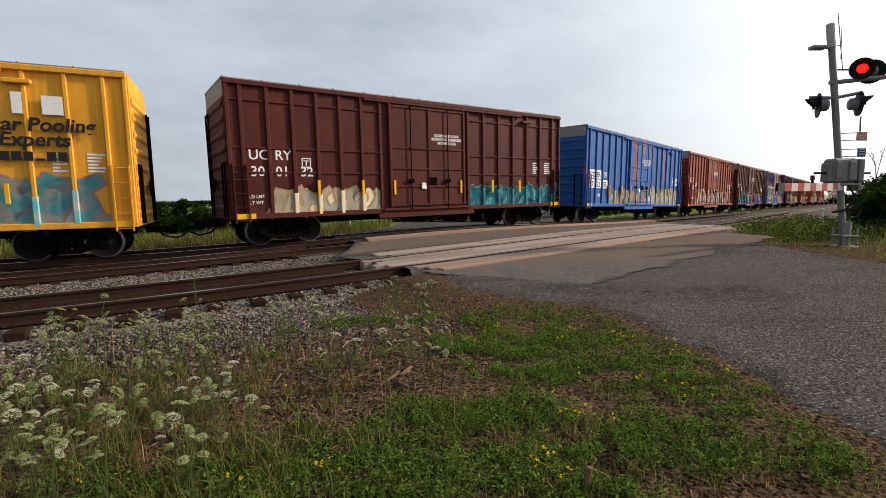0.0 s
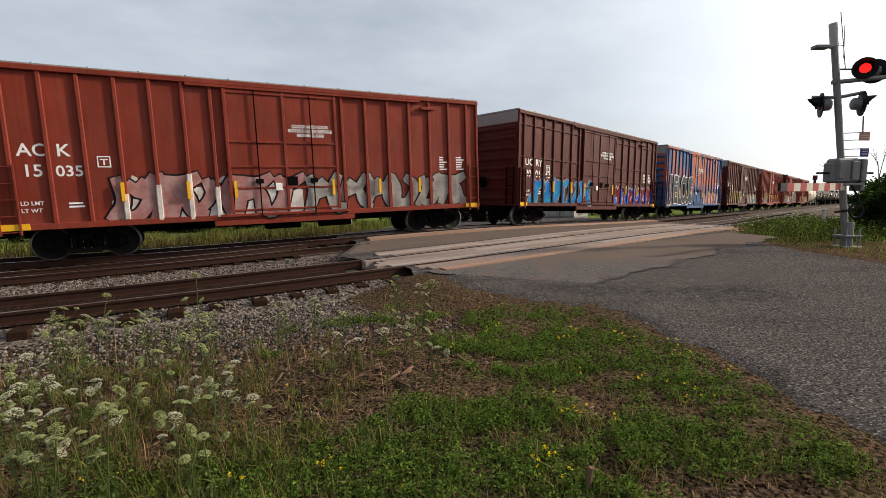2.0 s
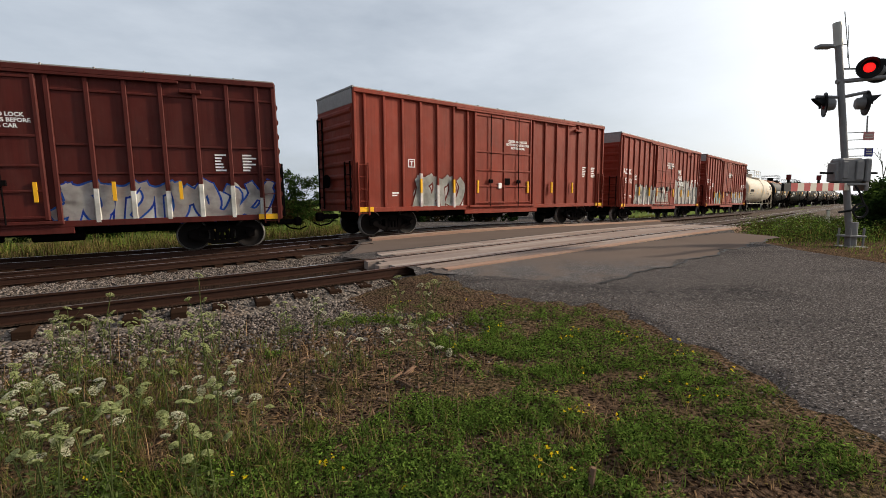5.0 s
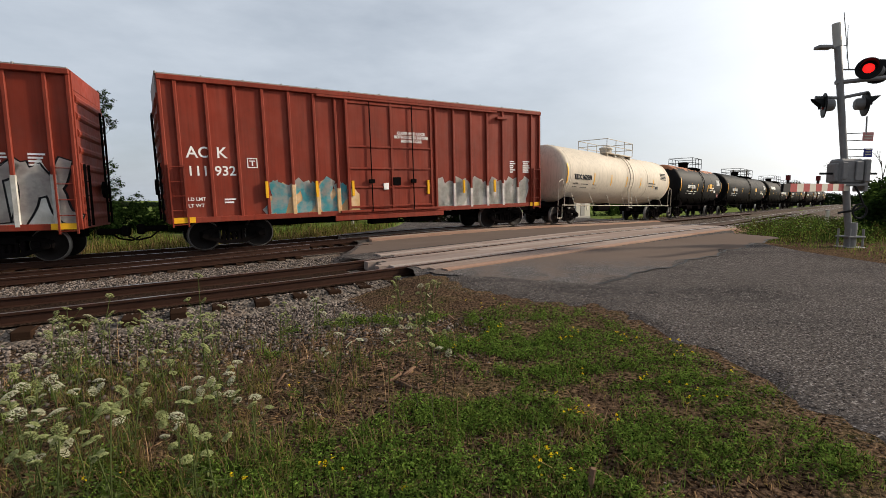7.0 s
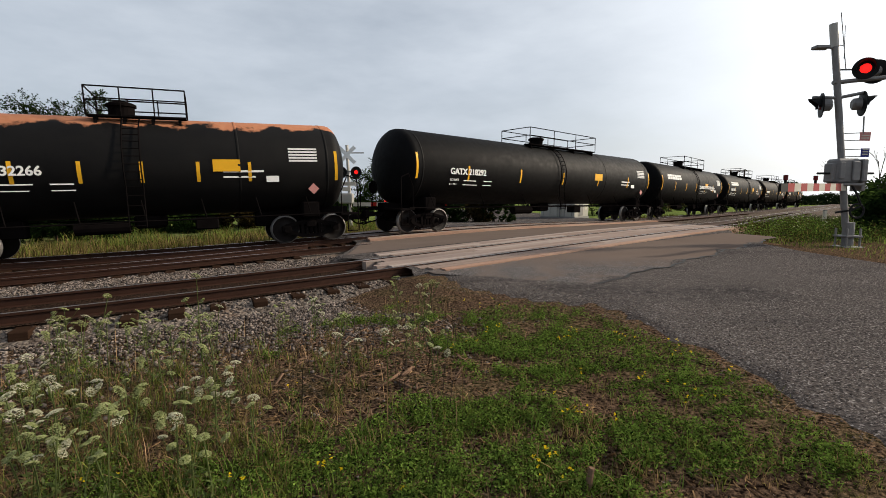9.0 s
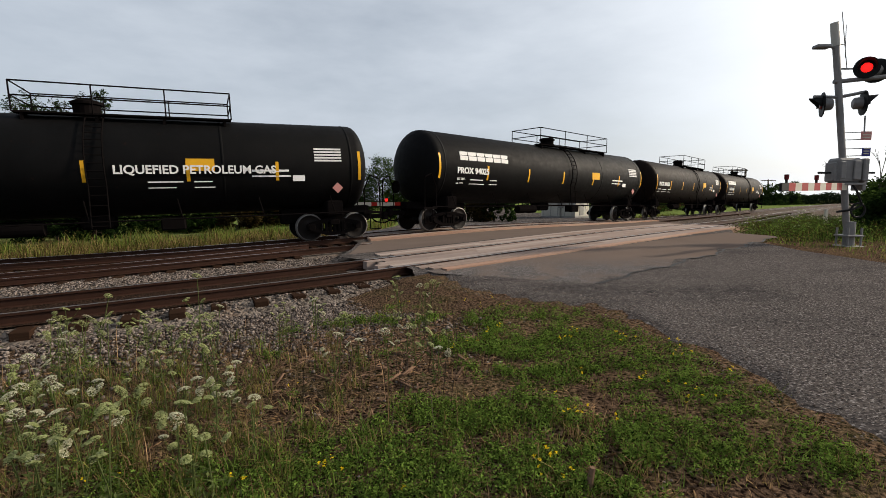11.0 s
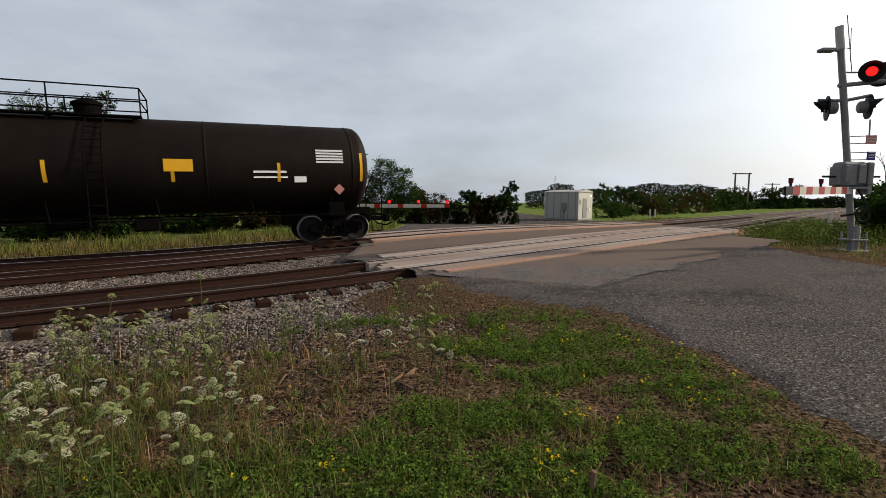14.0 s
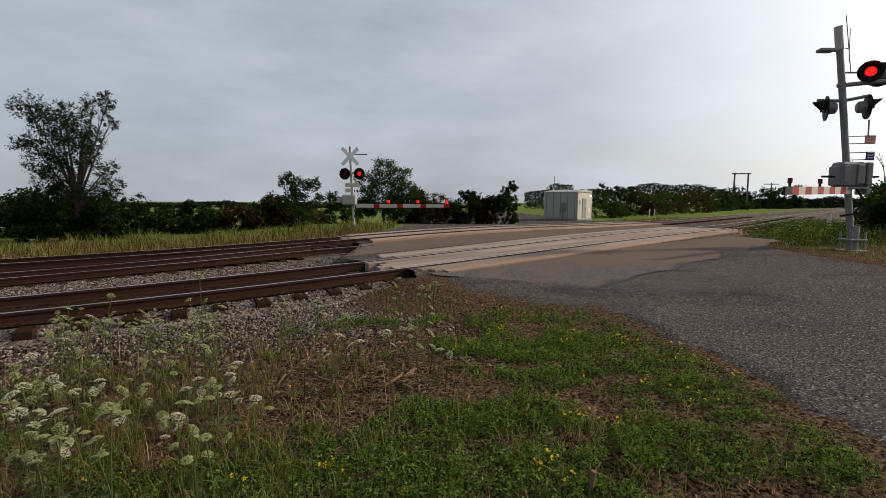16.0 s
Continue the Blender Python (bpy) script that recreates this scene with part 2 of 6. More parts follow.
def make_leaf(name, lo, hi):
    b = Nodes(name, 0.82)
    col = b.mix(b.island(), lo, hi)
    col = b.mix(b.math("MULTIPLY", b.noise(0.8, 3, where=b.pos), 0.5), col, shade(lo, 0.7))
    b.colour(col)
    b.bsdf.inputs["Transmission Weight"].default_value = 0.0
    glow_through = b.n.new("ShaderNodeBsdfTranslucent")
    b.l.new(col, glow_through.inputs["Color"])
    mixer = b.n.new("ShaderNodeMixShader")
    mixer.inputs[0].default_value = 0.42
    b.l.new(b.bsdf.outputs[0], mixer.inputs[1])
    b.l.new(glow_through.outputs[0], mixer.inputs[2])
    b.l.new(mixer.outputs[0], b.n["Material Output"].inputs["Surface"])
    return b.mat


M["grass"] = make_leaf("green_grass", (0.008, 0.017, 0.003), (0.30, 0.34, 0.07))
M["straw"] = make_leaf("dry_grass", (0.03, 0.014, 0.008), (0.52, 0.34, 0.18))
M["clover"] = make_leaf("green_clover_leaf", (0.006, 0.016, 0.003), (0.25, 0.38, 0.07))
M["stem"] = make_leaf("pale_green_stem", (0.05, 0.075, 0.02), (0.16, 0.19, 0.07))
M["umbel"] = make_leaf("white_flower_umbel", (0.42, 0.42, 0.27), (0.80, 0.78, 0.62))
M["umbel_green"] = make_leaf("greenish_flower_umbel", (0.26, 0.31, 0.11), (0.60, 0.61, 0.33))
M["petal"] = make_leaf("yellow_petal", (0.62, 0.46, 0.01), (0.85, 0.65, 0.03))
M["leaf_dark"] = make_leaf("dark_tree_leaf", (0.006, 0.014, 0.004), (0.035, 0.062, 0.016))
M["leaf_mid"] = make_leaf("tree_leaf", (0.012, 0.028, 0.006), (0.07, 0.115, 0.025))
M["leaf_brown"] = make_leaf("reddish_shrub_leaf", (0.018, 0.015, 0.006), (0.09, 0.062, 0.022))
M["wood_far"] = make_leaf("far_wood_leaf", (0.010, 0.020, 0.010), (0.030, 0.042, 0.022))
M["weed"] = make_leaf("tall_yellowing_grass", (0.03, 0.030, 0.008), (0.36, 0.29, 0.10))


# ---- mesh helpers ----
def mesh_from(name, verts, faces, mats, slots=None, smooth=False):
    me = bpy.data.meshes.new(name)
    me.from_pydata([tuple(v) for v in verts], [], [tuple(f) for f in faces])
    for m in (mats if isinstance(mats, (list, tuple)) else [mats]):
        me.materials.append(m)
    if slots is not None:
        me.polygons.foreach_set("material_index", np.asarray(slots, dtype=np.int32))
    if smooth:
        me.polygons.foreach_set("use_smooth", np.ones(len(me.polygons), dtype=bool))
    me.update()
    return me


def part(name, bm, material, parent, label="", smooth=False):
    me = bpy.data.meshes.new(name)
    bm.to_mesh(me)
    bm.free()
    for m in (material if isinstance(material, (list, tuple)) else [material]):
        me.materials.append(m)
    if smooth:
        me.polygons.foreach_set("use_smooth", np.ones(len(me.polygons), dtype=bool))
    ob = new(name, me)
    if parent:
        ob.parent = parent
    return tagged(ob, label)


def piece(name, me, parent, at=None):
    ob = new(name, me)
    ob.parent = parent
    if at is not None:
        ob.matrix_basis = at
    return ob


def box(bm, lo, hi, bevel=0.0, slot=0):
    lo, hi = Vector(lo), Vector(hi)
    r = bmesh.ops.create_cube(bm, size=1.0, matrix=Matrix.Translation((lo + hi) / 2) @ Matrix.Diagonal((*(hi - lo), 1)))
    faces = {f for v in r["verts"] for f in v.link_faces}
    for f in faces:
        f.material_index = slot
    if bevel:
        edges = {e for v in r["verts"] for e in v.link_edges}
        bmesh.ops.bevel(bm, geom=list(edges), offset=bevel, segments=1, affect="EDGES", profile=0.5)
    return bm


def tube(bm, a, b, r, seg=8, r2=None, slot=0):
    a, b = Vector(a), Vector(b)
    m = Matrix.Translation((a + b) / 2) @ (b - a).to_track_quat("Z", "Y").to_matrix().to_4x4()
    got = bmesh.ops.create_cone(bm, cap_ends=True, segments=seg, radius1=r, radius2=r if r2 is None else r2, depth=(b - a).length, matrix=m)
    for f in {f for v in got["verts"] for f in v.link_faces}:
        f.material_index = slot
    return bm


def pipe(bm, pts, r, seg=6):
    for a, b in zip(pts, pts[1:]):
        tube(bm, a, b, r, seg)
    return bm


def lathe(bm, profile, seg=24, m=Matrix()):
    """Turns (radius, along) pairs round the local x axis."""
    rings = []
    for r, x in profile:
        if r < 1e-6:
            rings.append([bm.verts.new(m @ Vector((x, 0, 0)))])
        else:
            rings.append([bm.verts.new(m @ Vector((x, r * math.cos(2 * math.pi * k / seg), r * math.sin(2 * math.pi * k / seg)))) for k in range(seg)])
    for p, q in zip(rings, rings[1:]):
        for k in range(seg):
            j = (k + 1) % seg
            if len(p) == 1 and len(q) > 1:
                bm.faces.new((p[0], q[k], q[j]))
            elif len(q) == 1 and len(p) > 1:
                bm.faces.new((p[k], q[0], p[j]))
            elif len(p) > 1:
                bm.faces.new((p[k], q[k], q[j], p[j]))
    return bm


def lettering(name, text, size, material, parent, x, z, y, heavy=0.0, label="", squeeze=1.0, lean=0.0, depth=0.002, left=True):
    """Raised letters on a car's near side: x, z of their lower edge, y of the face."""
    cu = bpy.data.curves.new(name, "FONT")
    cu.body, cu.size, cu.offset, cu.extrude, cu.shear = text, size, heavy, depth, lean
    cu.resolution_u = 3
    cu.align_x = "LEFT" if left else "CENTER"
    ob = bpy.data.objects.new(name, cu)
    me = bpy.data.meshes.new_from_object(ob)
    bpy.data.objects.remove(ob)
    bpy.data.curves.remove(cu)
    me.materials.clear()
    me.materials.append(material)
    me.transform(Matrix.Translation((x, y, z)) @ Matrix.Rotation(radians(90), 4, "X") @ Matrix.Diagonal((squeeze, 1, 1, 1)))
    ob = new(name, me)
    ob.parent = parent
    return tagged(ob, label)


# ---- the line of the tracks ----
TRACK_Y, TRACK_TURN, BEND, BEND2, RISE, RISE2, REACH = 21.0552, 36.1608, 0.9685, -0.104, 0.021, -0.0289, 12.0
STEP = 0.25
line_s = np.arange(-420, 460, STEP)
line_u = REACH * np.tanh(line_s / REACH)
line_a = np.radians(TRACK_TURN + BEND * line_u + BEND2 / 10 * line_u ** 2)
_mid = (line_a[1:] + line_a[:-1]) / 2
line_x = np.concatenate([[0], np.cumsum(STEP * np.cos(_mid))])
line_y = np.concatenate([[0], np.cumsum(STEP * np.sin(_mid))])
_zero = int(np.argmin(abs(line_s)))
line_x -= line_x[_zero]
line_y += TRACK_Y - line_y[_zero]


def rail_z(s):
    u = REACH * np.tanh(np.asarray(s) / REACH)
    return RISE * u + RISE2 / 10 * u * u


def spot(s, o):
    """The point on the plan s along the far track and o towards the near side of it."""
    a = np.interp(s, line_s, line_a)
    return np.interp(s, line_s, line_x) + o * np.sin(a), np.interp(s, line_s, line_y) - o * np.cos(a)


def near_line(s):
    """Where the near track's middle lies beside the far track."""
    k = np.tanh(np.asarray(s) / 30.0)
    return 7.975 - 1.866 * k - 0.378 * k * k


NEAR_Z = 0.214
MAIN_Z = 0.10


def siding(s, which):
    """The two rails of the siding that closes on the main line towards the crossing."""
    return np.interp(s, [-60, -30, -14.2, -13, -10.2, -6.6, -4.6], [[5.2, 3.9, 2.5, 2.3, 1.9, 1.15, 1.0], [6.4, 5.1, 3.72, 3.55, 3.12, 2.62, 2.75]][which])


def along(x, y):
    """s and o of points on the plan."""
    x, y = np.atleast_1d(x).astype(float), np.atleast_1d(y).astype(float)
    sub = slice(None, None, 4)
    s = np.empty_like(x)
    for i in range(0, len(x), 4000):
        d = (x[i:i + 4000, None] - line_x[None, sub]) ** 2 + (y[i:i + 4000, None] - line_y[None, sub]) ** 2
        s[i:i + 4000] = line_s[sub][np.argmin(d, axis=1)]
    a = np.interp(s, line_s, line_a)
    dx, dy = x - np.interp(s, line_s, line_x), y - np.interp(s, line_s, line_y)
    return s + dx * np.cos(a) + dy * np.sin(a), dx * np.sin(a) - dy * np.cos(a)


def ground_shape(o):
    return np.interp(o, [-60, -12, -4, -2.4, -1.6, 1.6, 2.6, 4.5, 6, 9.6, 9.95, 11, 12.6], [-.6, -.6, -.5, -.3, -.19, -.19, -.25, -.2, -.02, -.02, -.15, -.12, 0.0])


def ground_z(x, y):
    s, o = along(x, y)
    return rail_z(s) + ground_shape(o)


def road_shape(o, near):
    return np.interp(o - near + 7.975, [-60, -12, -6, -2.2, -1.5, 1.5, 3, 6.3, 6.9, 9.1, 10.5, 13, 16, 40],
                     [-.55, -.55, -.35, -.03, -.015, -.015, .02, .17, .195, .195, .15, .07, .045, .045])


ROAD_O = [40, 24, 19, 17, 15.7, 14.9, 13.3, 12.6, 11.2, 9.2, 7.9, 6.2, 1.6, -2, -5.5, -8, -14.6, -22, -40, -60]
ROAD_L = [-13, -8.6, -7.2, -6.75, -6.3, -6.0, -5.65, -6.2, -6.5, -6.4, -6.6, -6.85, -4.75, -4.3, -4.1, 1.5, 8.4, 16, 34, 54]
ROAD_R = [-9, -2.6, -1.0, -.2, .3, .6, 1.5, 2.0, 3.2, 7.0, 9.5, 12.0, 18.5, 23, 28, 31, 38, 45, 62, 82]


def road_edge(o, side):
    i = np.argsort(ROAD_O)
    return np.interp(o, np.array(ROAD_O)[i], np.array(side)[i])


# ---- ground, road, ballast ----
def sheet(name, us, vs, place, mats, label, kind="structure", category="", flip=False, skip=None):
    nu, nv = len(us), len(vs)
    uu, vv = np.meshgrid(us, vs, indexing="ij")
    x, y, z = place(uu.ravel(), vv.ravel())
    faces = []
    for i in range(nu - 1):
        for j in range(nv - 1):
            q = (i * nv + j, (i + 1) * nv + j, (i + 1) * nv + j + 1, i * nv + j + 1)
            faces.append(q[::-1] if flip else q)
    me = mesh_from(name, np.stack([x, y, z], 1), faces, mats, smooth=True)
    return tagged(new(name, me), label, category or name, kind=kind)


def spread(lo, hi, n, power):
    k = np.linspace(-1, 1, n)
    return (lo + hi) / 2 + (hi - lo) / 2 * np.sign(k) * np.abs(k) ** power


def ground_place(x, y):
    z = ground_z(x, y)
    n = np.array([noise.noise((a * 0.7, b * 0.7, 0)) * 0.035 + noise.noise((a * 2.7, b * 2.7, 3)) * 0.012 for a, b in zip(x, y)])
    s, o = along(x, y)
    n *= np.clip((o - 10) / 2, 0, 1)
    out = np.maximum(road_edge(o, ROAD_L) - s, s - road_edge(o, ROAD_R))
    level = rail_z(s) + road_shape(o, near_line(s))
    k = np.clip(1 - out / 1.5, 0, 1) * ((o > 9.9) | (o < -3.7)) * (np.abs(o) < 58)
    z = z + n + (level - z - n - 0.012) * k * k * (3 - 2 * k)
    inside = (out < -0.25) & (np.abs(o) < 60)
    return x, y, np.where(inside, np.minimum(z, level - 0.08), z)


xs = np.unique(np.concatenate([np.linspace(-8, 14, 89), np.linspace(-60, 60, 61), np.linspace(-2500, 2500, 31)]))
ys = np.unique(np.concatenate([np.linspace(0, 24, 97), np.linspace(-30, 90, 61), np.linspace(-1500, 3000, 31)]))
sheet("ground", xs, ys, ground_place, M["ground"], "dry dirt and litter verge with green field beyond", category="ground", flip=False)


def road_place(f, o):
    lft, rgt = road_edge(o, ROAD_L), road_edge(o, ROAD_R)
    ragged = (.10 * np.sin(o * 3.7) + .07 * np.sin(o * 9.1 + 1) + .05 * np.sin(o * 21.0)) * (o > 9.6)
    s = lft + ragged * (1 - f) + (rgt - lft) * f
    x, y = spot(s, o)
    edge = np.clip(1 - np.minimum(f, 1 - f) / .03, 0, 1)
    return x, y, rail_z(s) + road_shape(o, near_line(s)) + 0.004 * np.sin(s * 3.1 + o * 1.7) - .07 * edge * (o > 9.6)


sheet("road", np.concatenate([[0, .012, .025], np.linspace(.04, .96, 38), [.975, .988, 1]]), np.concatenate([np.linspace(-60, -12, 20)[:-1], np.linspace(-12, 17, 260)[:-1], np.linspace(17, 40, 30)]),
      road_place, M["asphalt"], "worn grey chip-seal country road over the tracks", category="road", flip=True)


def bed_place(s, o):
    x, y = spot(s, o)
    return x, y, rail_z(s) + ground_shape(o) + 0.03 - 0.09 * ((o > 10.2) | (o < -3.5)) - 0.06 * ((s > road_edge(o, ROAD_L) + 0.5) & (s < road_edge(o, ROAD_R) - 0.5))


sheet("ballast_bed", np.concatenate([np.linspace(-300, -40, 14)[:-1], np.linspace(-40, 60, 120)[:-1], np.linspace(60, 420, 20)]),
      np.array([-3.6, -2.4, -1.6, 0, 1.6, 2.6, 3.6, 4.5, 6, 7.5, 9, 9.6, 9.95, 10.6]), bed_place, M["bed"], "grey crushed stone ballast under the tracks", category="ballast", flip=True)


# ---- tracks ----
RAIL = [(-.07, -.19), (.07, -.19), (.07, -.172), (.012, -.15), (.012, -.05), (.038, -.038), (.038, 0), (-.038, 0), (-.038, -.038), (-.012, -.05), (-.012, -.15), (-.07, -.172)]


def rail_mesh(offset, lift, near, side=None, last=0.0):
    s = np.concatenate([np.linspace(-400, -60, 20)[:-1], np.arange(-60, 80, 1.0), np.linspace(80, 440, 40)])
    if side is not None:
        s = np.concatenate([np.arange(-60, last - .5, 1.0), [last]])
    verts, faces, slots = [], [], []
    base = siding(s, side) if side is not None else near_line(s) if near else 0 * s
    for dx, dz in RAIL:
        x, y = spot(s, base + offset - dx)
        verts.append(np.stack([x, y, rail_z(s) + lift + dz], 1))
    k, n = len(RAIL), len(s)
    v = np.stack(verts, 1).reshape(-1, 3)
    for i in range(n - 1):
        for j in range(k):
            faces.append((i * k + j, i * k + (j + 1) % k, (i + 1) * k + (j + 1) % k, (i + 1) * k + j))
            slots.append(1 if j == 6 else 0)
    faces.append(tuple(range((n - 1) * k, n * k)))
    slots.append(0)
    return mesh_from("rail", v, faces, [M["rail_side"], M["rail_top"]], slots)


def frame_at(s, o, z=0.0, turn=0.0):
    x, y = spot(s, o)
    a = math.degrees(float(np.interp(s, line_s, line_a)))
    return pose(float(x), float(y), float(rail_z(s)) + z, 0, 0, a + turn)


def build_track(name, near, lift, label):
    root = tagged(new(name), label, "railway track", kind="structure")
    for off in (-0.7535, 0.7535):
        piece("rail", rail_mesh(off, lift, near), root)
    bm = box(bmesh.new(), (-.115, -1.3, -.17), (.115, 1.3, 0), 0.012)
    me = bpy.data.meshes.new("tie")
    bm.to_mesh(me)
    bm.free()
    me.materials.append(M["tie"])
    rng = random.Random(3 + near)
    for i in range(150):
        s = -32 + i * 0.56
        o = float(near_line(s)) if near else 0.0
        if s > float(road_edge(o, ROAD_L)) + 0.2 and s < float(road_edge(o, ROAD_R)) - 0.2:
            continue
        piece("tie", me, root, frame_at(s, o + rng.uniform(-.04, .04), lift - 0.186, rng.uniform(-1.2, 1.2)))
    return root


build_track("railway_track_1", False, MAIN_Z, "main line track with rusty rails on timber ties")
build_track("railway_track_2", True, NEAR_Z, "near track with brown rusty rails and dark ties in ballast")


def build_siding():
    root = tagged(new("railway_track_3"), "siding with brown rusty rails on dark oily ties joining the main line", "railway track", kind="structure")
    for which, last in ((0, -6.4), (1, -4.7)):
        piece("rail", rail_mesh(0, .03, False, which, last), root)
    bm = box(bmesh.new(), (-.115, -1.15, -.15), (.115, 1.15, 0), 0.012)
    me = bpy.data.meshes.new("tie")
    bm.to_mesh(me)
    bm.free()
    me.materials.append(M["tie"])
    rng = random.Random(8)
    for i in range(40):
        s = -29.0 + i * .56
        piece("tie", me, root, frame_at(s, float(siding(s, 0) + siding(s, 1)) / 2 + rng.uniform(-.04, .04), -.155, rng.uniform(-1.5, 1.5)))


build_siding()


def dark_bed(name, inner, outer, lift, s0, s1):
    """Dark dirty ballast within the rails; its colour also paints in shade under the train."""
    def place(s, f):
        a, b = inner(s), outer(s)
        x, y = spot(s, a + (b - a) * f)
        return x, y, rail_z(s) + lift + 0 * f
    return sheet(name, np.linspace(s0, s1, 90), np.linspace(0, 1, 5), place, M["bed_dark"], "dark dirty ballast between the rails with shade painted in", category="ballast", flip=True)


# this first sheet runs under the train and carries its shade as colour
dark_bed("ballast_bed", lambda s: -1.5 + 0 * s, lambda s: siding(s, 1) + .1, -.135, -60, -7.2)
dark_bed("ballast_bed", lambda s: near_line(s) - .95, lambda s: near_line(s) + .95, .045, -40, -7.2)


def build_crossing(name, near, lift, s0, s1, warm, label):
    root = tagged(new(name), label, "crossing deck", kind="structure")
    rng = random.Random(11 + near)
    rows = [-1.60, -1.33, -1.06, -.50, -.25, 0.0, .25, .50, 1.06, 1.33, 1.60]
    for o in rows:
        start = s0 + rng.uniform(-.25, .25) + (0.5 if abs(o) > 1 else 0.0)
        s = start
        while s < s1 - .5:
            length = min(rng.choice((2.4, 3.0, 3.6)), s1 - s)
            bm = bmesh.new()
            n = 4
            for i in range(n):
                a, b = s + (length - .012) * i / n, s + (length - .012) * (i + 1) / n
                quad = []
                for q, oo in ((a, o - .122), (b, o - .122), (b, o + .122), (a, o + .122)):
                    base = float(near_line(q)) if near else 0.0
                    x, y = spot(q, base + oo)
                    quad.append((float(x), float(y), float(rail_z(q)) + lift))
                top = [bm.verts.new(p) for p in quad]
                low = [bm.verts.new((p[0], p[1], p[2] - .2)) for p in quad]
                bm.faces.new(top[::-1])
                for k in range(4):
                    bm.faces.new((top[k], top[(k + 1) % 4], low[(k + 1) % 4], low[k]))
            bmesh.ops.remove_doubles(bm, verts=bm.verts, dist=0.001)
            bmesh.ops.recalc_face_normals(bm, faces=bm.faces)
            part("plank", bm, M["plank_warm"] if (o in warm) else M["plank"], root)
            s += length
    return root


build_crossing("crossing_deck_1", False, MAIN_Z - 0.035, -4.6, 19.5, (1.60, 1.33), "weathered timber planks between the far rails of the crossing")
build_crossing("crossing_deck_2", True, NEAR_Z - 0.005, -6.6, 10.0, (1.60,), "weathered timber planks between the near rails of the crossing")


# ---- the train ----
SPEED = 20.4415
TRUCK_BASE = 1.70


def car_pose(middle, t, bogies):
    s = middle - SPEED * t
    p = []
    for k in (-bogies / 2, bogies / 2):
        x, y = spot(s + k, 0.0)
        p.append(Vector((float(x), float(y), float(rail_z(s + k)))))
    way = (p[1] - p[0]).normalized()
    side = Vector((0, 0, 1)).cross(way).normalized()
    up = way.cross(side)
    m = Matrix((way, side, up)).transposed().to_4x4()
    return Matrix.Translation((p[0] + p[1]) / 2) @ m


def shared(name, bm, mats):
    me = bpy.data.meshes.new(name)
    bm.to_mesh(me)
    bm.free()
    for m in (mats if isinstance(mats, (list, tuple)) else [mats]):
        me.materials.append(m)
    return me


def wheelset_mesh():
    bm = bmesh.new()
    for sgn in (-1, 1):
        m = Matrix.Rotation(radians(90), 4, "Z") if sgn > 0 else Matrix.Rotation(radians(-90), 4, "Z")
        lathe(bm, [(0, .70), (.497, .70), (.512, .715), (.483, .735), (.480, .835), (.45, .842), (.425, .842), (.40, .815), (.17, .80), (.15, .85), (0, .85)], 28, m)
    tube(bm, (0, -.72, 0), (0, .72, 0), .08, 10)
    for f in bm.faces:
        c = f.calc_center_median()
        r = math.hypot(c.x, c.z)
        f.material_index = 1 if r > .46 and abs(c.y) > .7 else 0
        f.smooth = True
    return shared("wheelset", bm, [M["wheel"], M["tread"]])


def sideframe_mesh():
    """A cast three-piece truck's side: arched frame with two windows, spring nest and bearing ends."""
    bm = bmesh.new()
    h = TRUCK_BASE / 2
    for y0, y1 in ((-1.10, -.98), (.98, 1.10)):
        for a, b in (((-h, .58), (-.32, .70)), ((-.32, .70), (.32, .70)), ((.32, .70), (h, .58)), ((-h, .42), (-.30, .22)), ((-.30, .22), (.30, .22)), ((.30, .22), (h, .42))):
            d = Vector((b[0] - a[0], 0, b[1] - a[1]))
            m = Matrix.Translation(((a[0] + b[0]) / 2, (y0 + y1) / 2, (a[1] + b[1]) / 2)) @ Matrix.Rotation(-math.atan2(d.z, d.x), 4, "Y")
            bmesh.ops.create_cube(bm, size=1, matrix=m @ Matrix.Diagonal((d.length + .08, y1 - y0, .13, 1)))
        for x in (-.30, .30):
            box(bm, (x - .05, y0, .22), (x + .05, y1, .70))
        for x in (-h, h):
            box(bm, (x - .16, y0 - .01, .36), (x + .16, y1 + .01, .60), .03)
            tube(bm, (x, (y0 if y0 < 0 else y1), .457), (x, (y0 - .1 if y0 < 0 else y1 + .1), .457), .10, 12)
        for x in (-.16, 0, .16):
            tube(bm, (x, (y0 + y1) / 2, .28), (x, (y0 + y1) / 2, .56), .065, 8)
    box(bm, (-.18, -1.15, .52), (.18, 1.15, .74), .03)
    box(bm, (-.14, -1.0, .74), (.14, 1.0, .86))
    return shared("truck_frame", bm, M["under"])


WHEELSET, TRUCKFRAME = wheelset_mesh(), sideframe_mesh()
SPINNERS = []


def add_trucks(root, bogies):
    for x in (-bogies / 2, bogies / 2):
        truck = piece("truck", TRUCKFRAME, root, pose(x, 0, MAIN_Z + .026))
        for dx in (-TRUCK_BASE / 2, TRUCK_BASE / 2):
            SPINNERS.append((piece("wheelset", WHEELSET, truck, pose(dx, 0, .457)), dx))


def coupler_mesh():
    bm = bmesh.new()
    box(bm, (-.35, -.08, -.09), (.35, .08, .09), .02)
    box(bm, (.28, -.17, -.16), (.52, .15, .16), .05)
    pipe(bm, [(-.2, .3, .05), (.15, .33, -.25), (.5, .3, -.32), (.75, .2, -.2)], .028)
    return shared("coupler", bm, M["under"])


COUPLER = coupler_mesh()


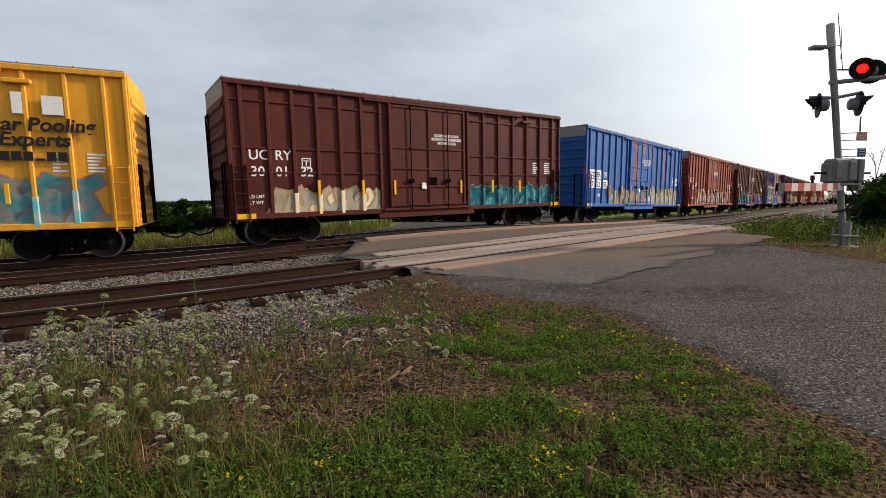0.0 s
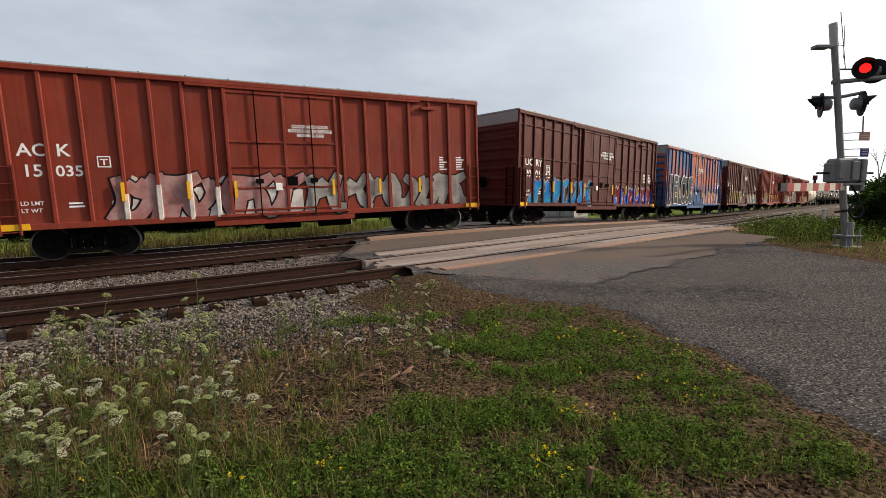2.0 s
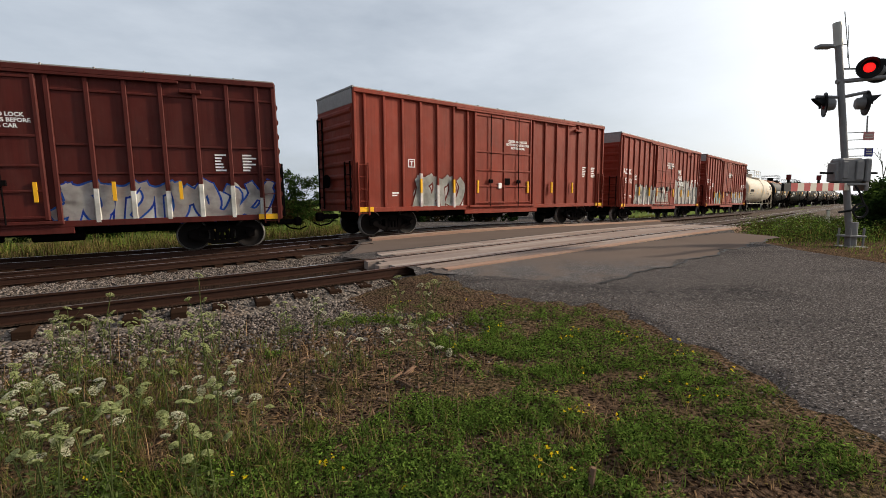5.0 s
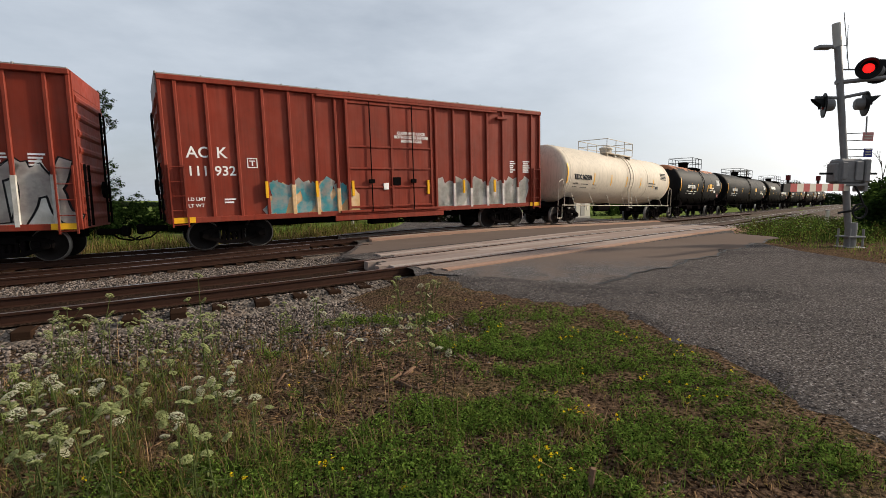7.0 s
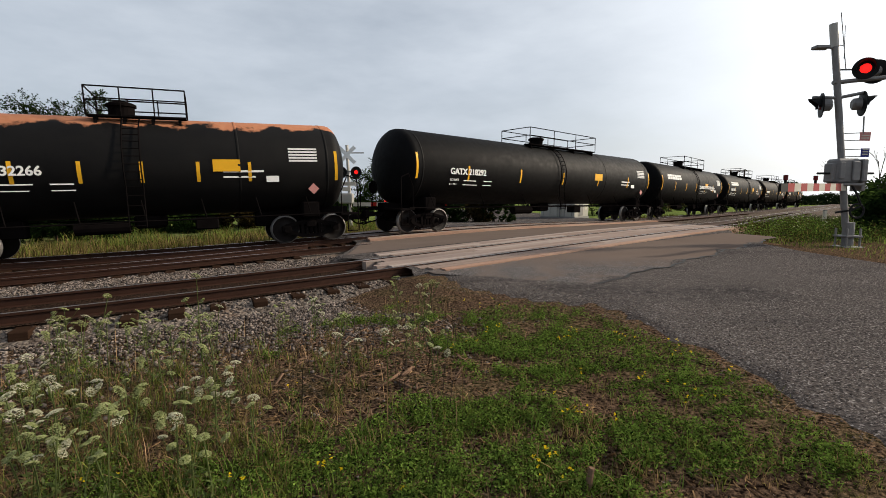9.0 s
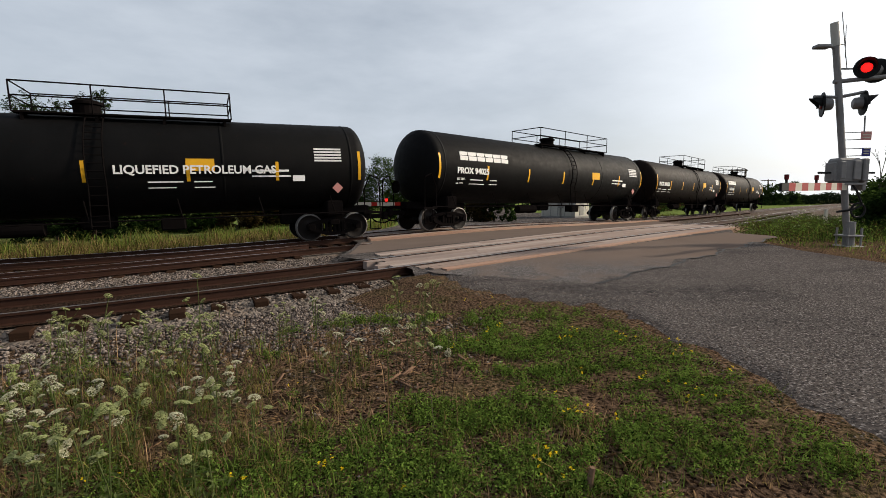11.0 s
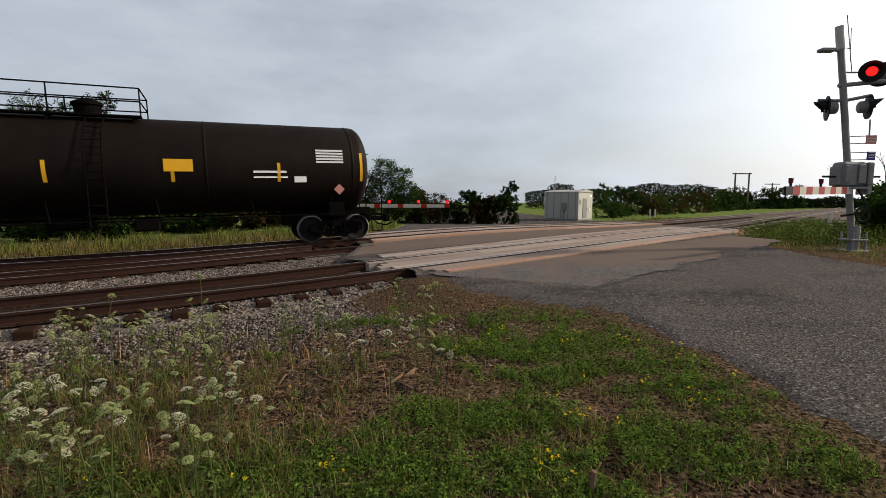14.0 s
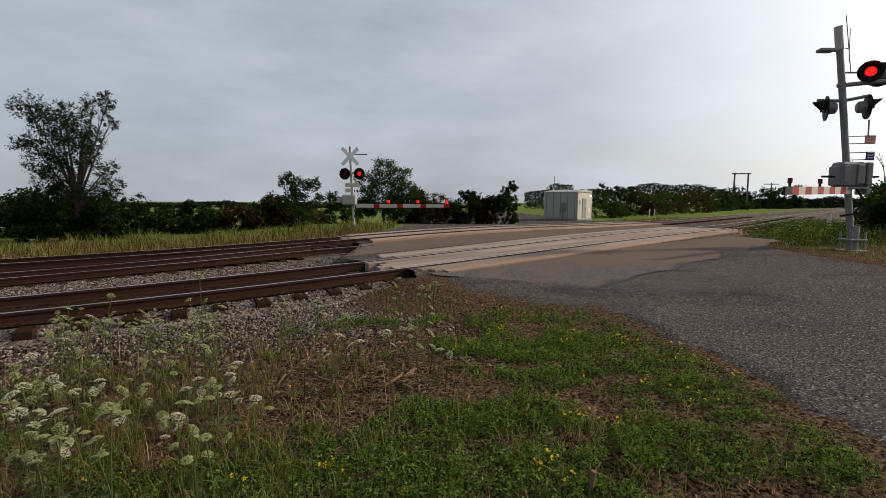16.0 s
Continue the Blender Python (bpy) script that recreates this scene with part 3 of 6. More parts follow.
def add_couplers(root, half):
    piece("coupler", COUPLER, root, pose(half + .32, 0, .86))
    piece("coupler", COUPLER, root, pose(-half - .32, 0, .86, 0, 0, 180))


def ladder(name, root, x, y, z0, z1, rungs, mat, wide=.42, along_x=True):
    bm = bmesh.new()
    for k in range(rungs):
        z = z0 + (z1 - z0) * k / (rungs - 1)
        if along_x:
            tube(bm, (x - wide / 2, y, z), (x + wide / 2, y, z), .014, 6)
        else:
            tube(bm, (x, y - wide / 2, z), (x, y + wide / 2, z), .014, 6)
    for e in (-1, 1):
        if along_x:
            box(bm, (x + e * wide / 2 - .02, y - .02, z0 - .08), (x + e * wide / 2 + .02, y + .05, z1 + .08))
        else:
            box(bm, (x - .02, y + e * wide / 2 - .02, z0 - .08), (x + .04, y + e * wide / 2 + .02, z1 + .08))
    return part(name, bm, mat, root)


HALF, WIDE, SILL, TOP = 7.8, 1.47, 1.05, 5.46


def build_boxcar(colour, ribs, label, group="boxcars", door_mat=None):
    """A high-cube boxcar. ribs: upright posts on the sides ('grid' adds two level seams). The near side is -y."""
    root = tagged(new("boxcar"), label, "boxcar", group)
    c = M[colour]
    bm = bmesh.new()
    box(bm, (-HALF + .04, -WIDE, SILL + .1), (HALF - .04, WIDE, TOP - .12), 0)
    part("body", bm, c, root)
    door0, door1 = -HALF + 5.75, -HALF + 9.45
    w = .055 if ribs != "grid" else .065
    post = shared("side_post", box(bmesh.new(), (-w, -.045, SILL + .12), (w, .045, TOP - .13), .02), c)
    for x in POSTS:
        for sgn in (-1, 1):
            piece("side_post", post, root, pose(x, sgn * (WIDE + .033), 0))
    if ribs == "grid":
        for z in (2.55, 3.35, 4.85):
            for a, b in ((-HALF + .1, door0 - .1), (door1 + .15, HALF - .1)):
                part("side_seam", box(bmesh.new(), (a, -WIDE - .045, z - .035), (b, -WIDE + .01, z + .035), .012), c, root)
    bm = bmesh.new()
    for sgn in (-1, 1):
        y = sgn * (WIDE + .05)
        box(bm, (-HALF, y - .06, TOP - .17), (HALF, y + .06, TOP - .01), .02)
    part("top_chord", bm, c, root)
    bm = bmesh.new()
    for sgn in (-1, 1):
        y = sgn * (WIDE + .03)
        box(bm, (-HALF, y - .05, SILL - .02), (HALF, y + .05, SILL + .16), .015)
        box(bm, (door0 - .5, y - .045, SILL - .20), (door1 + .5, y + .03, SILL - .02), .01)
    part("side_sill", bm, c, root)
    bm = bmesh.new()
    n = 13
    for k in range(n):
        a = -HALF + 2 * HALF * k / n
        box(bm, (a + .03, -WIDE - .09, TOP - .03), (a + 2 * HALF / n - .03, WIDE + .09, TOP + .03), .015)
        box(bm, (a - .03, -WIDE - .09, TOP - .02), (a + .03, WIDE + .09, TOP + .055), .012)
    part("roof", bm, M["roof"], root, "ribbed galvanised roof")
    for sgn in (-1, 1):
        bm = bmesh.new()
        x = sgn * (HALF - .02)
        box(bm, (x - .05, -WIDE, SILL), (x + .05, WIDE, TOP - .55), .01)
        part("end_wall", bm, c, root)
        bm = bmesh.new()
        bmesh.ops.create_cone(bm, cap_ends=True, segments=10, radius1=.13, radius2=.13, depth=2 * WIDE - .15, matrix=Matrix.Rotation(radians(90), 4, "X") @ Matrix.Diagonal((.8, 1, 1, 1)))
        rib = shared("end_rib", bm, c)
        for k in range(8):
            piece("end_rib", rib, root, pose(x, 0, SILL + .35 + k * .47))
        bm = bmesh.new()
        box(bm, (x - .05, -WIDE, TOP - .55), (x + .05, WIDE, TOP - .03), .01)
        part("end_cap", bm, M["roof"] if sgn < 0 else c, root, "galvanised end panel" if sgn < 0 else "")
        for ys in (-1, 1):
            ladder("end_ladder", root, sgn * (HALF + .10), ys * 1.15, 1.2, 2.8 if ys < 0 else 4.6, 5 if ys < 0 else 10, M["under"], .42, False)
        ladder("side_ladder", root, sgn * (HALF - .32), -WIDE - .14, 1.0, 2.75, 5, c)
        bm = bmesh.new()
        tube(bm, (sgn * (HALF + .12), .5, 2.2), (sgn * (HALF + .2), .5, 2.2), .26, 16)
        part("brake_wheel", bm, M["under"], root)
    # the plug door
    door = part("door", box(bmesh.new(), (door0, -WIDE - .09, SILL + .18), (door1, -WIDE - .02, TOP - .25), .02), door_mat or c, root)
    bm = bmesh.new()
    for z in (SILL + .28, 2.05, 2.75, 3.55, TOP - .35):
        box(bm, (door0 + .02, -WIDE - .13, z - .035), (door1 - .02, -WIDE - .08, z + .035), .01)
    for x in (door0 + .06, (door0 + door1) / 2, door1 - .06):
        box(bm, (x - .05, -WIDE - .135, SILL + .2), (x + .05, -WIDE - .085, TOP - .27), .012)
    part("door_frame", bm, door_mat or c, door)
    for x in (door0 + .95, door1 - .95):
        bm = bmesh.new()
        tube(bm, (x, -WIDE - .165, SILL + .1), (x, -WIDE - .165, TOP - .3), .022, 6)
        box(bm, (x - .12, -WIDE - .2, 2.2), (x + .12, -WIDE - .13, 2.35), .01)
        part("lock_rod", bm, M["under"], door, "dark steel locking rod")
    part("door_rail", box(bmesh.new(), (door0 - 1.0, -WIDE - .14, TOP - .25), (door1 + 3.4, -WIDE - .07, TOP - .17), .01), c, root)
    part("door_rail", box(bmesh.new(), (door0 - .3, -WIDE - .16, SILL + .08), (door1 + .3, -WIDE - .07, SILL + .17), .01), c, root)
    part("roof_hatch_bracket", box(bmesh.new(), (HALF - 2.75, -WIDE - .17, TOP - .52), (HALF - 2.15, -WIDE - .02, TOP - .40), .02), c, root)
    bm = bmesh.new()
    box(bm, (-HALF + .3, -.28, .75), (HALF - .3, .28, SILL + .05))
    for x in np.linspace(-HALF + 2.5, HALF - 2.5, 8):
        box(bm, (x - .06, -WIDE + .05, SILL - .12), (x + .06, WIDE - .05, SILL + .08))
    box(bm, (-.9, -1.05, .62), (.3, -.55, .98), .04)
    tube(bm, (1.0, -.8, .78), (2.2, -.8, .78), .19, 12)
    part("underframe", bm, M["under"], root, "grimy black underframe and brake gear")
    for x in (-HALF + 2.9, -HALF + 4.6, HALF - 4.6, HALF - 2.9, door0 + .2, door1 - .25):
        part("reflector", box(bmesh.new(), (x - .045, -WIDE - .15, 1.75), (x + .045, -WIDE - .08, 2.3)), M["reflector"], root, "yellow reflective strip")
    for x in (-HALF + .42, HALF - .42):
        part("step_plate", box(bmesh.new(), (x - .3, -WIDE - .12, SILL - .0), (x + .3, -WIDE - .085, SILL + .17)), M["reflector"], root, "yellow step plate")
    # small stencilled data blocks that cannot be read
    bm = bmesh.new()
    rng = random.Random(len(bpy.data.objects))
    y0, y1 = -WIDE - .012, -WIDE - .002
    for x0, z0, rows, w in ((-HALF + 13.7, 2.62, 6, .28), (-HALF + 14.5, 2.62, 6, .34), (-HALF + 1.6, 1.62, 2, .3)):
        for k in range(rows):
            box(bm, (x0, y0, z0 + k * .095), (x0 + w * rng.uniform(.6, 1.3), y1, z0 + k * .095 + .05))
    tagged(part("data_stencil", bm, M["white"], root, "white stencilled data lines"), "white stencilled data lines", kind="stuff")
    for k, words in enumerate(("CLOSE AND LOCK", "BOTH DOORS BEFORE", "MOVING CAR")):
        lettering("door_notice", words, .15, M["white"], door, door1 - .95, 4.06 - k * .15, -WIDE - .096, .004, depth=.004, left=False)
    part("notice_plate", box(bmesh.new(), (door0 + 1.85, -WIDE - .15, 2.12), (door0 + 2.2, -WIDE - .085, 2.42), .01), M["under"], door, "small dark notice plate")
    part("notice_plate", box(bmesh.new(), (door0 + 1.45, -WIDE - .15, 1.95), (door0 + 1.66, -WIDE - .085, 2.2), .01), M["white"], door, "small white notice plate")
    for e in ((.22, .17),):
        x, z = -HALF + 2.52, 2.9
        bm = bmesh.new()
        for a, b in (((-.16, -.16), (.16, -.13)), ((-.16, .13), (.16, .16)), ((-.16, -.16), (-.13, .16)), ((.13, -.16), (.16, .16)), ((-.09, .05), (.09, .08)), ((-.02, -.09), (.02, .05))):
            box(bm, (x + a[0], y0, z + a[1]), (x + b[0], y1, z + b[1]))
        part("stencil_frame", bm, M["white"], root)
    add_trucks(root, 11.9)
    add_couplers(root, HALF)
    return root


def marks(root, rows, mat="white"):
    """Reporting marks between the posts: (text, panel number, z, size)."""
    for text, x, z, size in rows:
        lettering("car_number", text, size, M[mat], root, -HALF + x, z, -WIDE - .006, .006)
    for words, z in (("LD LMT", 1.72), ("LT WT", 1.52)):
        lettering("weight_stencil", words, .15, M[mat], root, -HALF + .56, z, -WIDE - .006, .002)


POSTS = [-HALF + k for k in (.06, .46, 1.28, 2.10, 2.95, 3.80, 4.65, 5.42, 9.66, 10.55, 11.45, 12.35, 13.25, 14.15, 15.02, 15.54)]
DOOR = (-HALF + 5.75, -HALF + 9.45)


def panel_y(x, step=0.0):
    return (-WIDE - .094 if DOOR[0] < x < DOOR[1] else -WIDE - .006) - step


def ribbon(root, line, t, y, mat):
    """One brush stroke: a rounded flat ribbon of half width t along a bent line of (x, z)."""
    bm = bmesh.new()
    pts = [Vector((a, b)) for a, b in line]
    for _ in range(2):
        if len(pts) > 2:
            cut = [pts[0]]
            for p, q in zip(pts, pts[1:]):
                cut += [p.lerp(q, .25), p.lerp(q, .75)]
            pts = cut + [pts[-1]]
    ways = [(q - p).normalized() for p, q in zip(pts, pts[1:])]
    pts[0] -= ways[0] * t * .6
    pts[-1] += ways[-1] * t * .6
    rows = []
    for i, p in enumerate(pts):
        d = (ways[max(0, i - 1)] + ways[min(i, len(ways) - 1)])
        d = d.normalized() if d.length > .3 else ways[min(i, len(ways) - 1)]
        n = Vector((-d.y, d.x)) * t * (.75 + .25 * math.sin(math.pi * i / (len(pts) - 1)))
        rows.append((bm.verts.new((p.x - n.x, y, p.y - n.y)), bm.verts.new((p.x + n.x, y, p.y + n.y))))
    for a, b in zip(rows, rows[1:]):
        bm.faces.new((a[0], b[0], b[1], a[1]))
    bmesh.ops.solidify(bm, geom=bm.faces[:], thickness=.003)
    part("graffiti_stroke", bm, mat, root)


def spray(root, kind, x0, x1, z0, z1, cols, seed=0):
    """A painted tag: a ragged field of colour over panels and posts, with fat bent letter strokes and their outlines in thin layers."""
    rng = random.Random(seed)
    bm = bmesh.new()
    n = max(10, int((x1 - x0) / .11))
    tops, lows = [], []
    for k in range(n + 1):
        x = x0 + (x1 - x0) * k / n
        edge = min(1.0, min(k, n - k) / (n * .12) + .25)
        wave = .80 + .12 * math.sin(x * 5.1 + seed) + .08 * math.sin(x * 13.0 + 2 * seed) + .05 * (rng.random() - .5)
        tops.append((x, z0 + (z1 - z0) * wave * (.5 + .5 * edge)))
        lows.append((x, z0 + (z1 - z0) * .07 * rng.random() * (2 - edge)))
    for k in range(n):
        mid = (tops[k][0] + tops[k + 1][0]) / 2
        q = [(lows[k][0], lows[k][1]), (lows[k + 1][0], lows[k + 1][1]), (tops[k + 1][0], tops[k + 1][1]), (tops[k][0], tops[k][1])]
        y = panel_y(mid)
        front = [bm.verts.new((a, y, b)) for a, b in q]
        bm.faces.new(front)
    bmesh.ops.remove_doubles(bm, verts=bm.verts, dist=.001)
    bmesh.ops.solidify(bm, geom=bm.faces[:], thickness=.004)
    for p in POSTS:
        if x0 + .1 < p < x1 - .1 and not DOOR[0] < p < DOOR[1]:
            k = min(n, int((p - x0) / (x1 - x0) * n))
            part("painted_post", box(bmesh.new(), (p - .071, -WIDE - .083, lows[k][1]), (p + .071, -WIDE - .001, tops[k][1]), .018), cols[0], root)
    part("graffiti", bm, cols[0], root, "spray-painted graffiti panel")
    m = max(3, int((x1 - x0) / .95))
    for layer, (mat, grow) in enumerate(((cols[1], .06), (cols[2], 0.0))):
        rr = random.Random(seed + 5)
        for k in range(m):
            cx = x0 + (x1 - x0) * (k + .5) / m
            w = (x1 - x0) / m * .40
            h0, h1 = z0 + (z1 - z0) * .14, z0 + (z1 - z0) * .84
            hm = (h0 + h1) / 2
            shape = rr.randrange(5)
            j = lambda q: rr.uniform(-q, q)
            lean = rr.uniform(-.12, .2)
            strokes = [[(cx - w * 1.2 + j(.1), h0 + j(.1)), (cx - w * .5 + lean, hm + j(.15)), (cx - w * .9 + lean, h1 + j(.1))]]
            if shape in (0, 3):
                strokes += [[(cx - w * .9 + lean, h1), (cx + w * .4 + j(.1), h1 - .2 + j(.1)), (cx + w * 1.3, h1 + .08)], [(cx + w * .3, h1 - .1), (cx + w * .1 + j(.2), h0)]]
            if shape in (1, 3):
                strokes += [[(cx - w * .4, hm), (cx + w * .6, hm + .2), (cx + w * .9, h0 + j(.1)), (cx + w * 1.6, h0 - .05)]]
            if shape in (2, 4):
                strokes += [[(cx - w, h0 + .1), (cx + w * .2, h0 - .1 + j(.08)), (cx + w * 1.2, hm + .2), (cx + w * .5 + lean, h1 + j(.1))]]
            if shape in (1, 4):
                strokes += [[(cx - w * .2, h1 - .1), (cx + w * .5, hm + j(.1)), (cx + w * 1.2, h1 + .1)]]
            t = (.12 + .06 * rr.random()) * min(1.4, (z1 - z0) / 1.1) + grow
            for line in strokes:
                ribbon(root, line, t, panel_y(cx, .006 + .005 * layer), mat)


def spray_paint(name, a, b, level=(0.42, 0.6), scale=2.0):
    n = Nodes(name, 0.5)
    col = n.mix(n.step(n.noise(scale, 4), *level), a, b)
    col = n.mix(n.math("MULTIPLY", n.step(n.noise(9, 5), .5, .8), .35), col, shade(a, .45))
    return n.colour(col).bump(n.noise(1.6, 4), 0.2, 0.02).mat


P = {
    "cream": spray_paint("cream_spray", (0.62, 0.60, 0.52), (0.72, 0.55, 0.30)),
    "silver": spray_paint("silver_spray", (0.55, 0.54, 0.50), (0.40, 0.38, 0.34)),
    "teal": spray_paint("teal_spray", (0.02, 0.26, 0.33), (0.03, 0.12, 0.20)),
    "aqua": spray_paint("aqua_spray", (0.12, 0.46, 0.52), (0.50, 0.46, 0.42)),
    "lime": spray_paint("pale_green_spray", (0.30, 0.50, 0.35), (0.10, 0.40, 0.42)),
    "pink": spray_paint("pink_spray", (0.60, 0.27, 0.25), (0.66, 0.42, 0.40)),
    "azure": spray_paint("azure_spray", (0.012, 0.24, 0.70), (0.03, 0.42, 0.66)),
    "redwhite": spray_paint("red_and_white_spray", (0.50, 0.035, 0.03), (0.62, 0.55, 0.52)),
    "royal": spray_paint("royal_blue_spray", (0.02, 0.06, 0.42), (0.03, 0.13, 0.5)),
    "mint": spray_paint("mint_and_rose_spray", (0.24, 0.42, 0.36), (0.58, 0.30, 0.24)),
    "ochre": spray_paint("ochre_spray", (0.52, 0.33, 0.16), (0.60, 0.44, 0.28)),
    "offwhite": spray_paint("off_white_spray", (0.60, 0.56, 0.52), (0.44, 0.38, 0.36)),
    "crimson": spray_paint("crimson_spray", (0.36, 0.02, 0.025), (0.16, 0.015, 0.02)),
    "olive": spray_paint("pale_olive_spray", (0.46, 0.43, 0.28), (0.36, 0.22, 0.14)),
}
INK, WHITE = M["ink"], M["white"]
CARS = []  # thing, its middle at the clip's start, distance between its trucks


def place_car(root, left):
    CARS.append((root, left + HALF, 11.9))


car = build_boxcar("yellow", "plain", "yellow boxcar with black slogan and turquoise graffiti")
for text, x, z in (("Railcar Pooling", 3.85, 3.72), ("Experts", 2.98, 3.32)):
    lettering("slogan", text, .50, INK, car, HALF - x, z, -WIDE - .082, .012, lean=.18, depth=.01)
for k in range(6):
    part("slogan_bar", box(bmesh.new(), (HALF - 2.98 + k * .25, -WIDE - .09, 2.92), (HALF - 2.78 + k * .25, -WIDE - .07, 3.16 if k != 3 else 2.98)), INK, car, "plain black bar of lettering")
part("emblem", box(bmesh.new(), (HALF - 2.62, -WIDE - .088, 4.16), (HALF - 2.40, -WIDE - .07, 4.72)), WHITE, car, "faded white emblem block")
part("emblem", box(bmesh.new(), (HALF - 1.98, -WIDE - .088, 4.16), (HALF - 1.52, -WIDE - .07, 4.66)), WHITE, car, "faded white emblem block")
spray(car, "tag", -HALF + 7.2, HALF - .9, 1.08, 2.55, (P["aqua"], P["pink"], P["aqua"]), 2)
place_car(car, -26.95)

car = build_boxcar("brown", "grid", "dark brown boxcar with gridded ribs and white graffiti")
marks(car, [("UC", .62, 2.98, .46), ("RY", 1.46, 2.98, .46), ("30", .66, 2.44, .46), ("01", 1.46, 2.44, .46), ("32", 2.30, 2.44, .46)])
spray(car, "tag", -HALF + 1.25, -HALF + 5.35, 1.10, 2.05, (P["cream"], P["ochre"], P["cream"]), 4)
spray(car, "tag", -HALF + 9.6, HALF - .25, 1.10, 2.10, (P["teal"], P["lime"], P["teal"]), 6)
place_car(car, -9.09)

car = build_boxcar("blue", "plain", "bright blue boxcar with faded orange patches and outlined silver graffiti")
for text, x, z in (("CO", .62, 2.72), ("ER", 1.44, 2.72), ("17", .64, 2.18), ("22", 1.44, 2.18), ("59", 2.26, 2.18)):
    part("number_panel", box(bmesh.new(), (-HALF + x - .06, -WIDE - .012, z - .08), (-HALF + x + .58, -WIDE + .0, z + .40)), WHITE, car)
    lettering("car_number", text, .42, INK, car, -HALF + x, z, -WIDE - .018, .006)
spray(car, "tag", -HALF + 3.0, -HALF + 8.6, 1.10, 2.15, (P["mint"], P["pink"], P["mint"]), 8)
spray(car, "tag", -HALF + 9.0, HALF - .5, 1.10, 2.45, (P["offwhite"], INK, P["silver"]), 10)
place_car(car, 8.84)

car = build_boxcar("red", "plain", "oxide red boxcar with pink and white graffiti")
marks(car, [("AO", .62, 3.05, .48), ("K", 1.46, 3.05, .48), ("15", .68, 2.5, .46), ("035", 1.40, 2.5, .42)])
spray(car, "tag", -HALF + 2.6, -HALF + 8.1, 1.10, 2.55, (P["offwhite"], INK, P["pink"]), 12)
spray(car, "tag", -HALF + 8.3, HALF - .8, 1.15, 2.50, (M["red"], INK, P["offwhite"]), 13)
place_car(car, 26.30)

car = build_boxcar("brown", "grid", "dark brown gridded boxcar with vivid blue graffiti letters")
marks(car, [("UC", .62, 2.98, .46), ("RY", 1.46, 2.98, .46), ("30", .66, 2.44, .46), ("01", 1.46, 2.44, .46), ("43", 2.30, 2.44, .46)])
spray(car, "tag", -HALF + 1.0, -HALF + 6.6, 1.10, 2.45, (INK, P["pink"], P["azure"]), 14)
spray(car, "tag", -HALF + 9.5, HALF - .2, 1.12, 2.35, (P["royal"], WHITE, P["crimson"]), 15)
place_car(car, 43.92)

car = build_boxcar("blue_rust", "plain", "faded blue boxcar with rusty orange panels and large black lettering graffiti")
spray(car, "tag", -HALF + .2, -HALF + 3.0, 1.10, 2.6, (P["pink"], P["redwhite"], P["pink"]), 16)
for k, (ch, x, size) in enumerate(zip("JELOUS", (.85, 1.62, 2.60, 3.32, 4.38, 5.42), (2.2, 2.75, 2.75, 2.75, 2.75, 2.75))):
    low = 1.75 if ch == "J" else 1.30 + .08 * (k % 2)
    lettering("graffiti_letter", ch, size, WHITE, car, -HALF + x, low, -WIDE - .105, .17, "white outline of a black graffiti letter", .62, depth=.02)
    lettering("graffiti_letter", ch, size, INK, car, -HALF + x, low, -WIDE - .13, .11, "fat black graffiti letter", .62, depth=.004)
spray(car, "tag", -HALF + 9.6, HALF - .9, 1.10, 2.2, (P["pink"], P["offwhite"], P["pink"]), 17)
place_car(car, 61.71)

car = build_boxcar("brown", "grid", "dark brown gridded boxcar with pale olive graffiti letters")
marks(car, [("UC", .62, 2.98, .46), ("RY", 1.46, 2.98, .46), ("30", .66, 2.44, .46), ("01", 1.46, 2.44, .46), ("20", 2.30, 2.44, .46)])
spray(car, "tag", -HALF + .4, -HALF + 8.2, 1.10, 2.55, (M["brown"], P["offwhite"], P["olive"]), 18)
spray(car, "tag", -HALF + 9.6, HALF - .3, 1.12, 2.3, (P["silver"], P["royal"], P["offwhite"]), 19)
place_car(car, 79.66)

car = build_boxcar("red", "plain", "oxide red boxcar with a pale graffiti patch")
spray(car, "tag", -HALF + 2.6, -HALF + 5.2, 1.10, 2.5, (P["offwhite"], M["red"], P["silver"]), 20)
place_car(car, 97.45)

car = build_boxcar("red", "plain", "oxide red boxcar with tall white graffiti letters")
marks(car, [("AO", .62, 3.05, .48), ("K", 1.46, 3.05, .48), ("15", .68, 2.5, .46), ("101", 1.40, 2.5, .42)])
spray(car, "tag", -HALF + 2.4, -HALF + 8.2, 1.10, 2.45, (P["offwhite"], INK, P["silver"]), 21)
spray(car, "tag", -HALF + 9.7, HALF - .3, 1.10, 3.1, (P["silver"], INK, P["offwhite"]), 22)
lettering("graffiti_word", "WE\nHAIL\nORICL", .42, WHITE, car, -HALF + 10.2, 3.45, -WIDE - .09, .01, "white scrawled words")
place_car(car, 115.15)

car = build_boxcar("red", "plain", "oxide red boxcar with aqua and ochre graffiti")
marks(car, [("AO", .62, 3.05, .48), ("K", 1.46, 3.05, .48), ("111", .60, 2.5, .42), ("932", 1.38, 2.5, .42)])
spray(car, "tag", -HALF + 2.9, -HALF + 6.2, 1.10, 2.35, (P["ochre"], P["aqua"], P["aqua"]), 23)
spray(car, "tag", -HALF + 9.8, HALF - .9, 1.10, 2.35, (P["offwhite"], P["offwhite"], P["silver"]), 24)
place_car(car, 132.63)


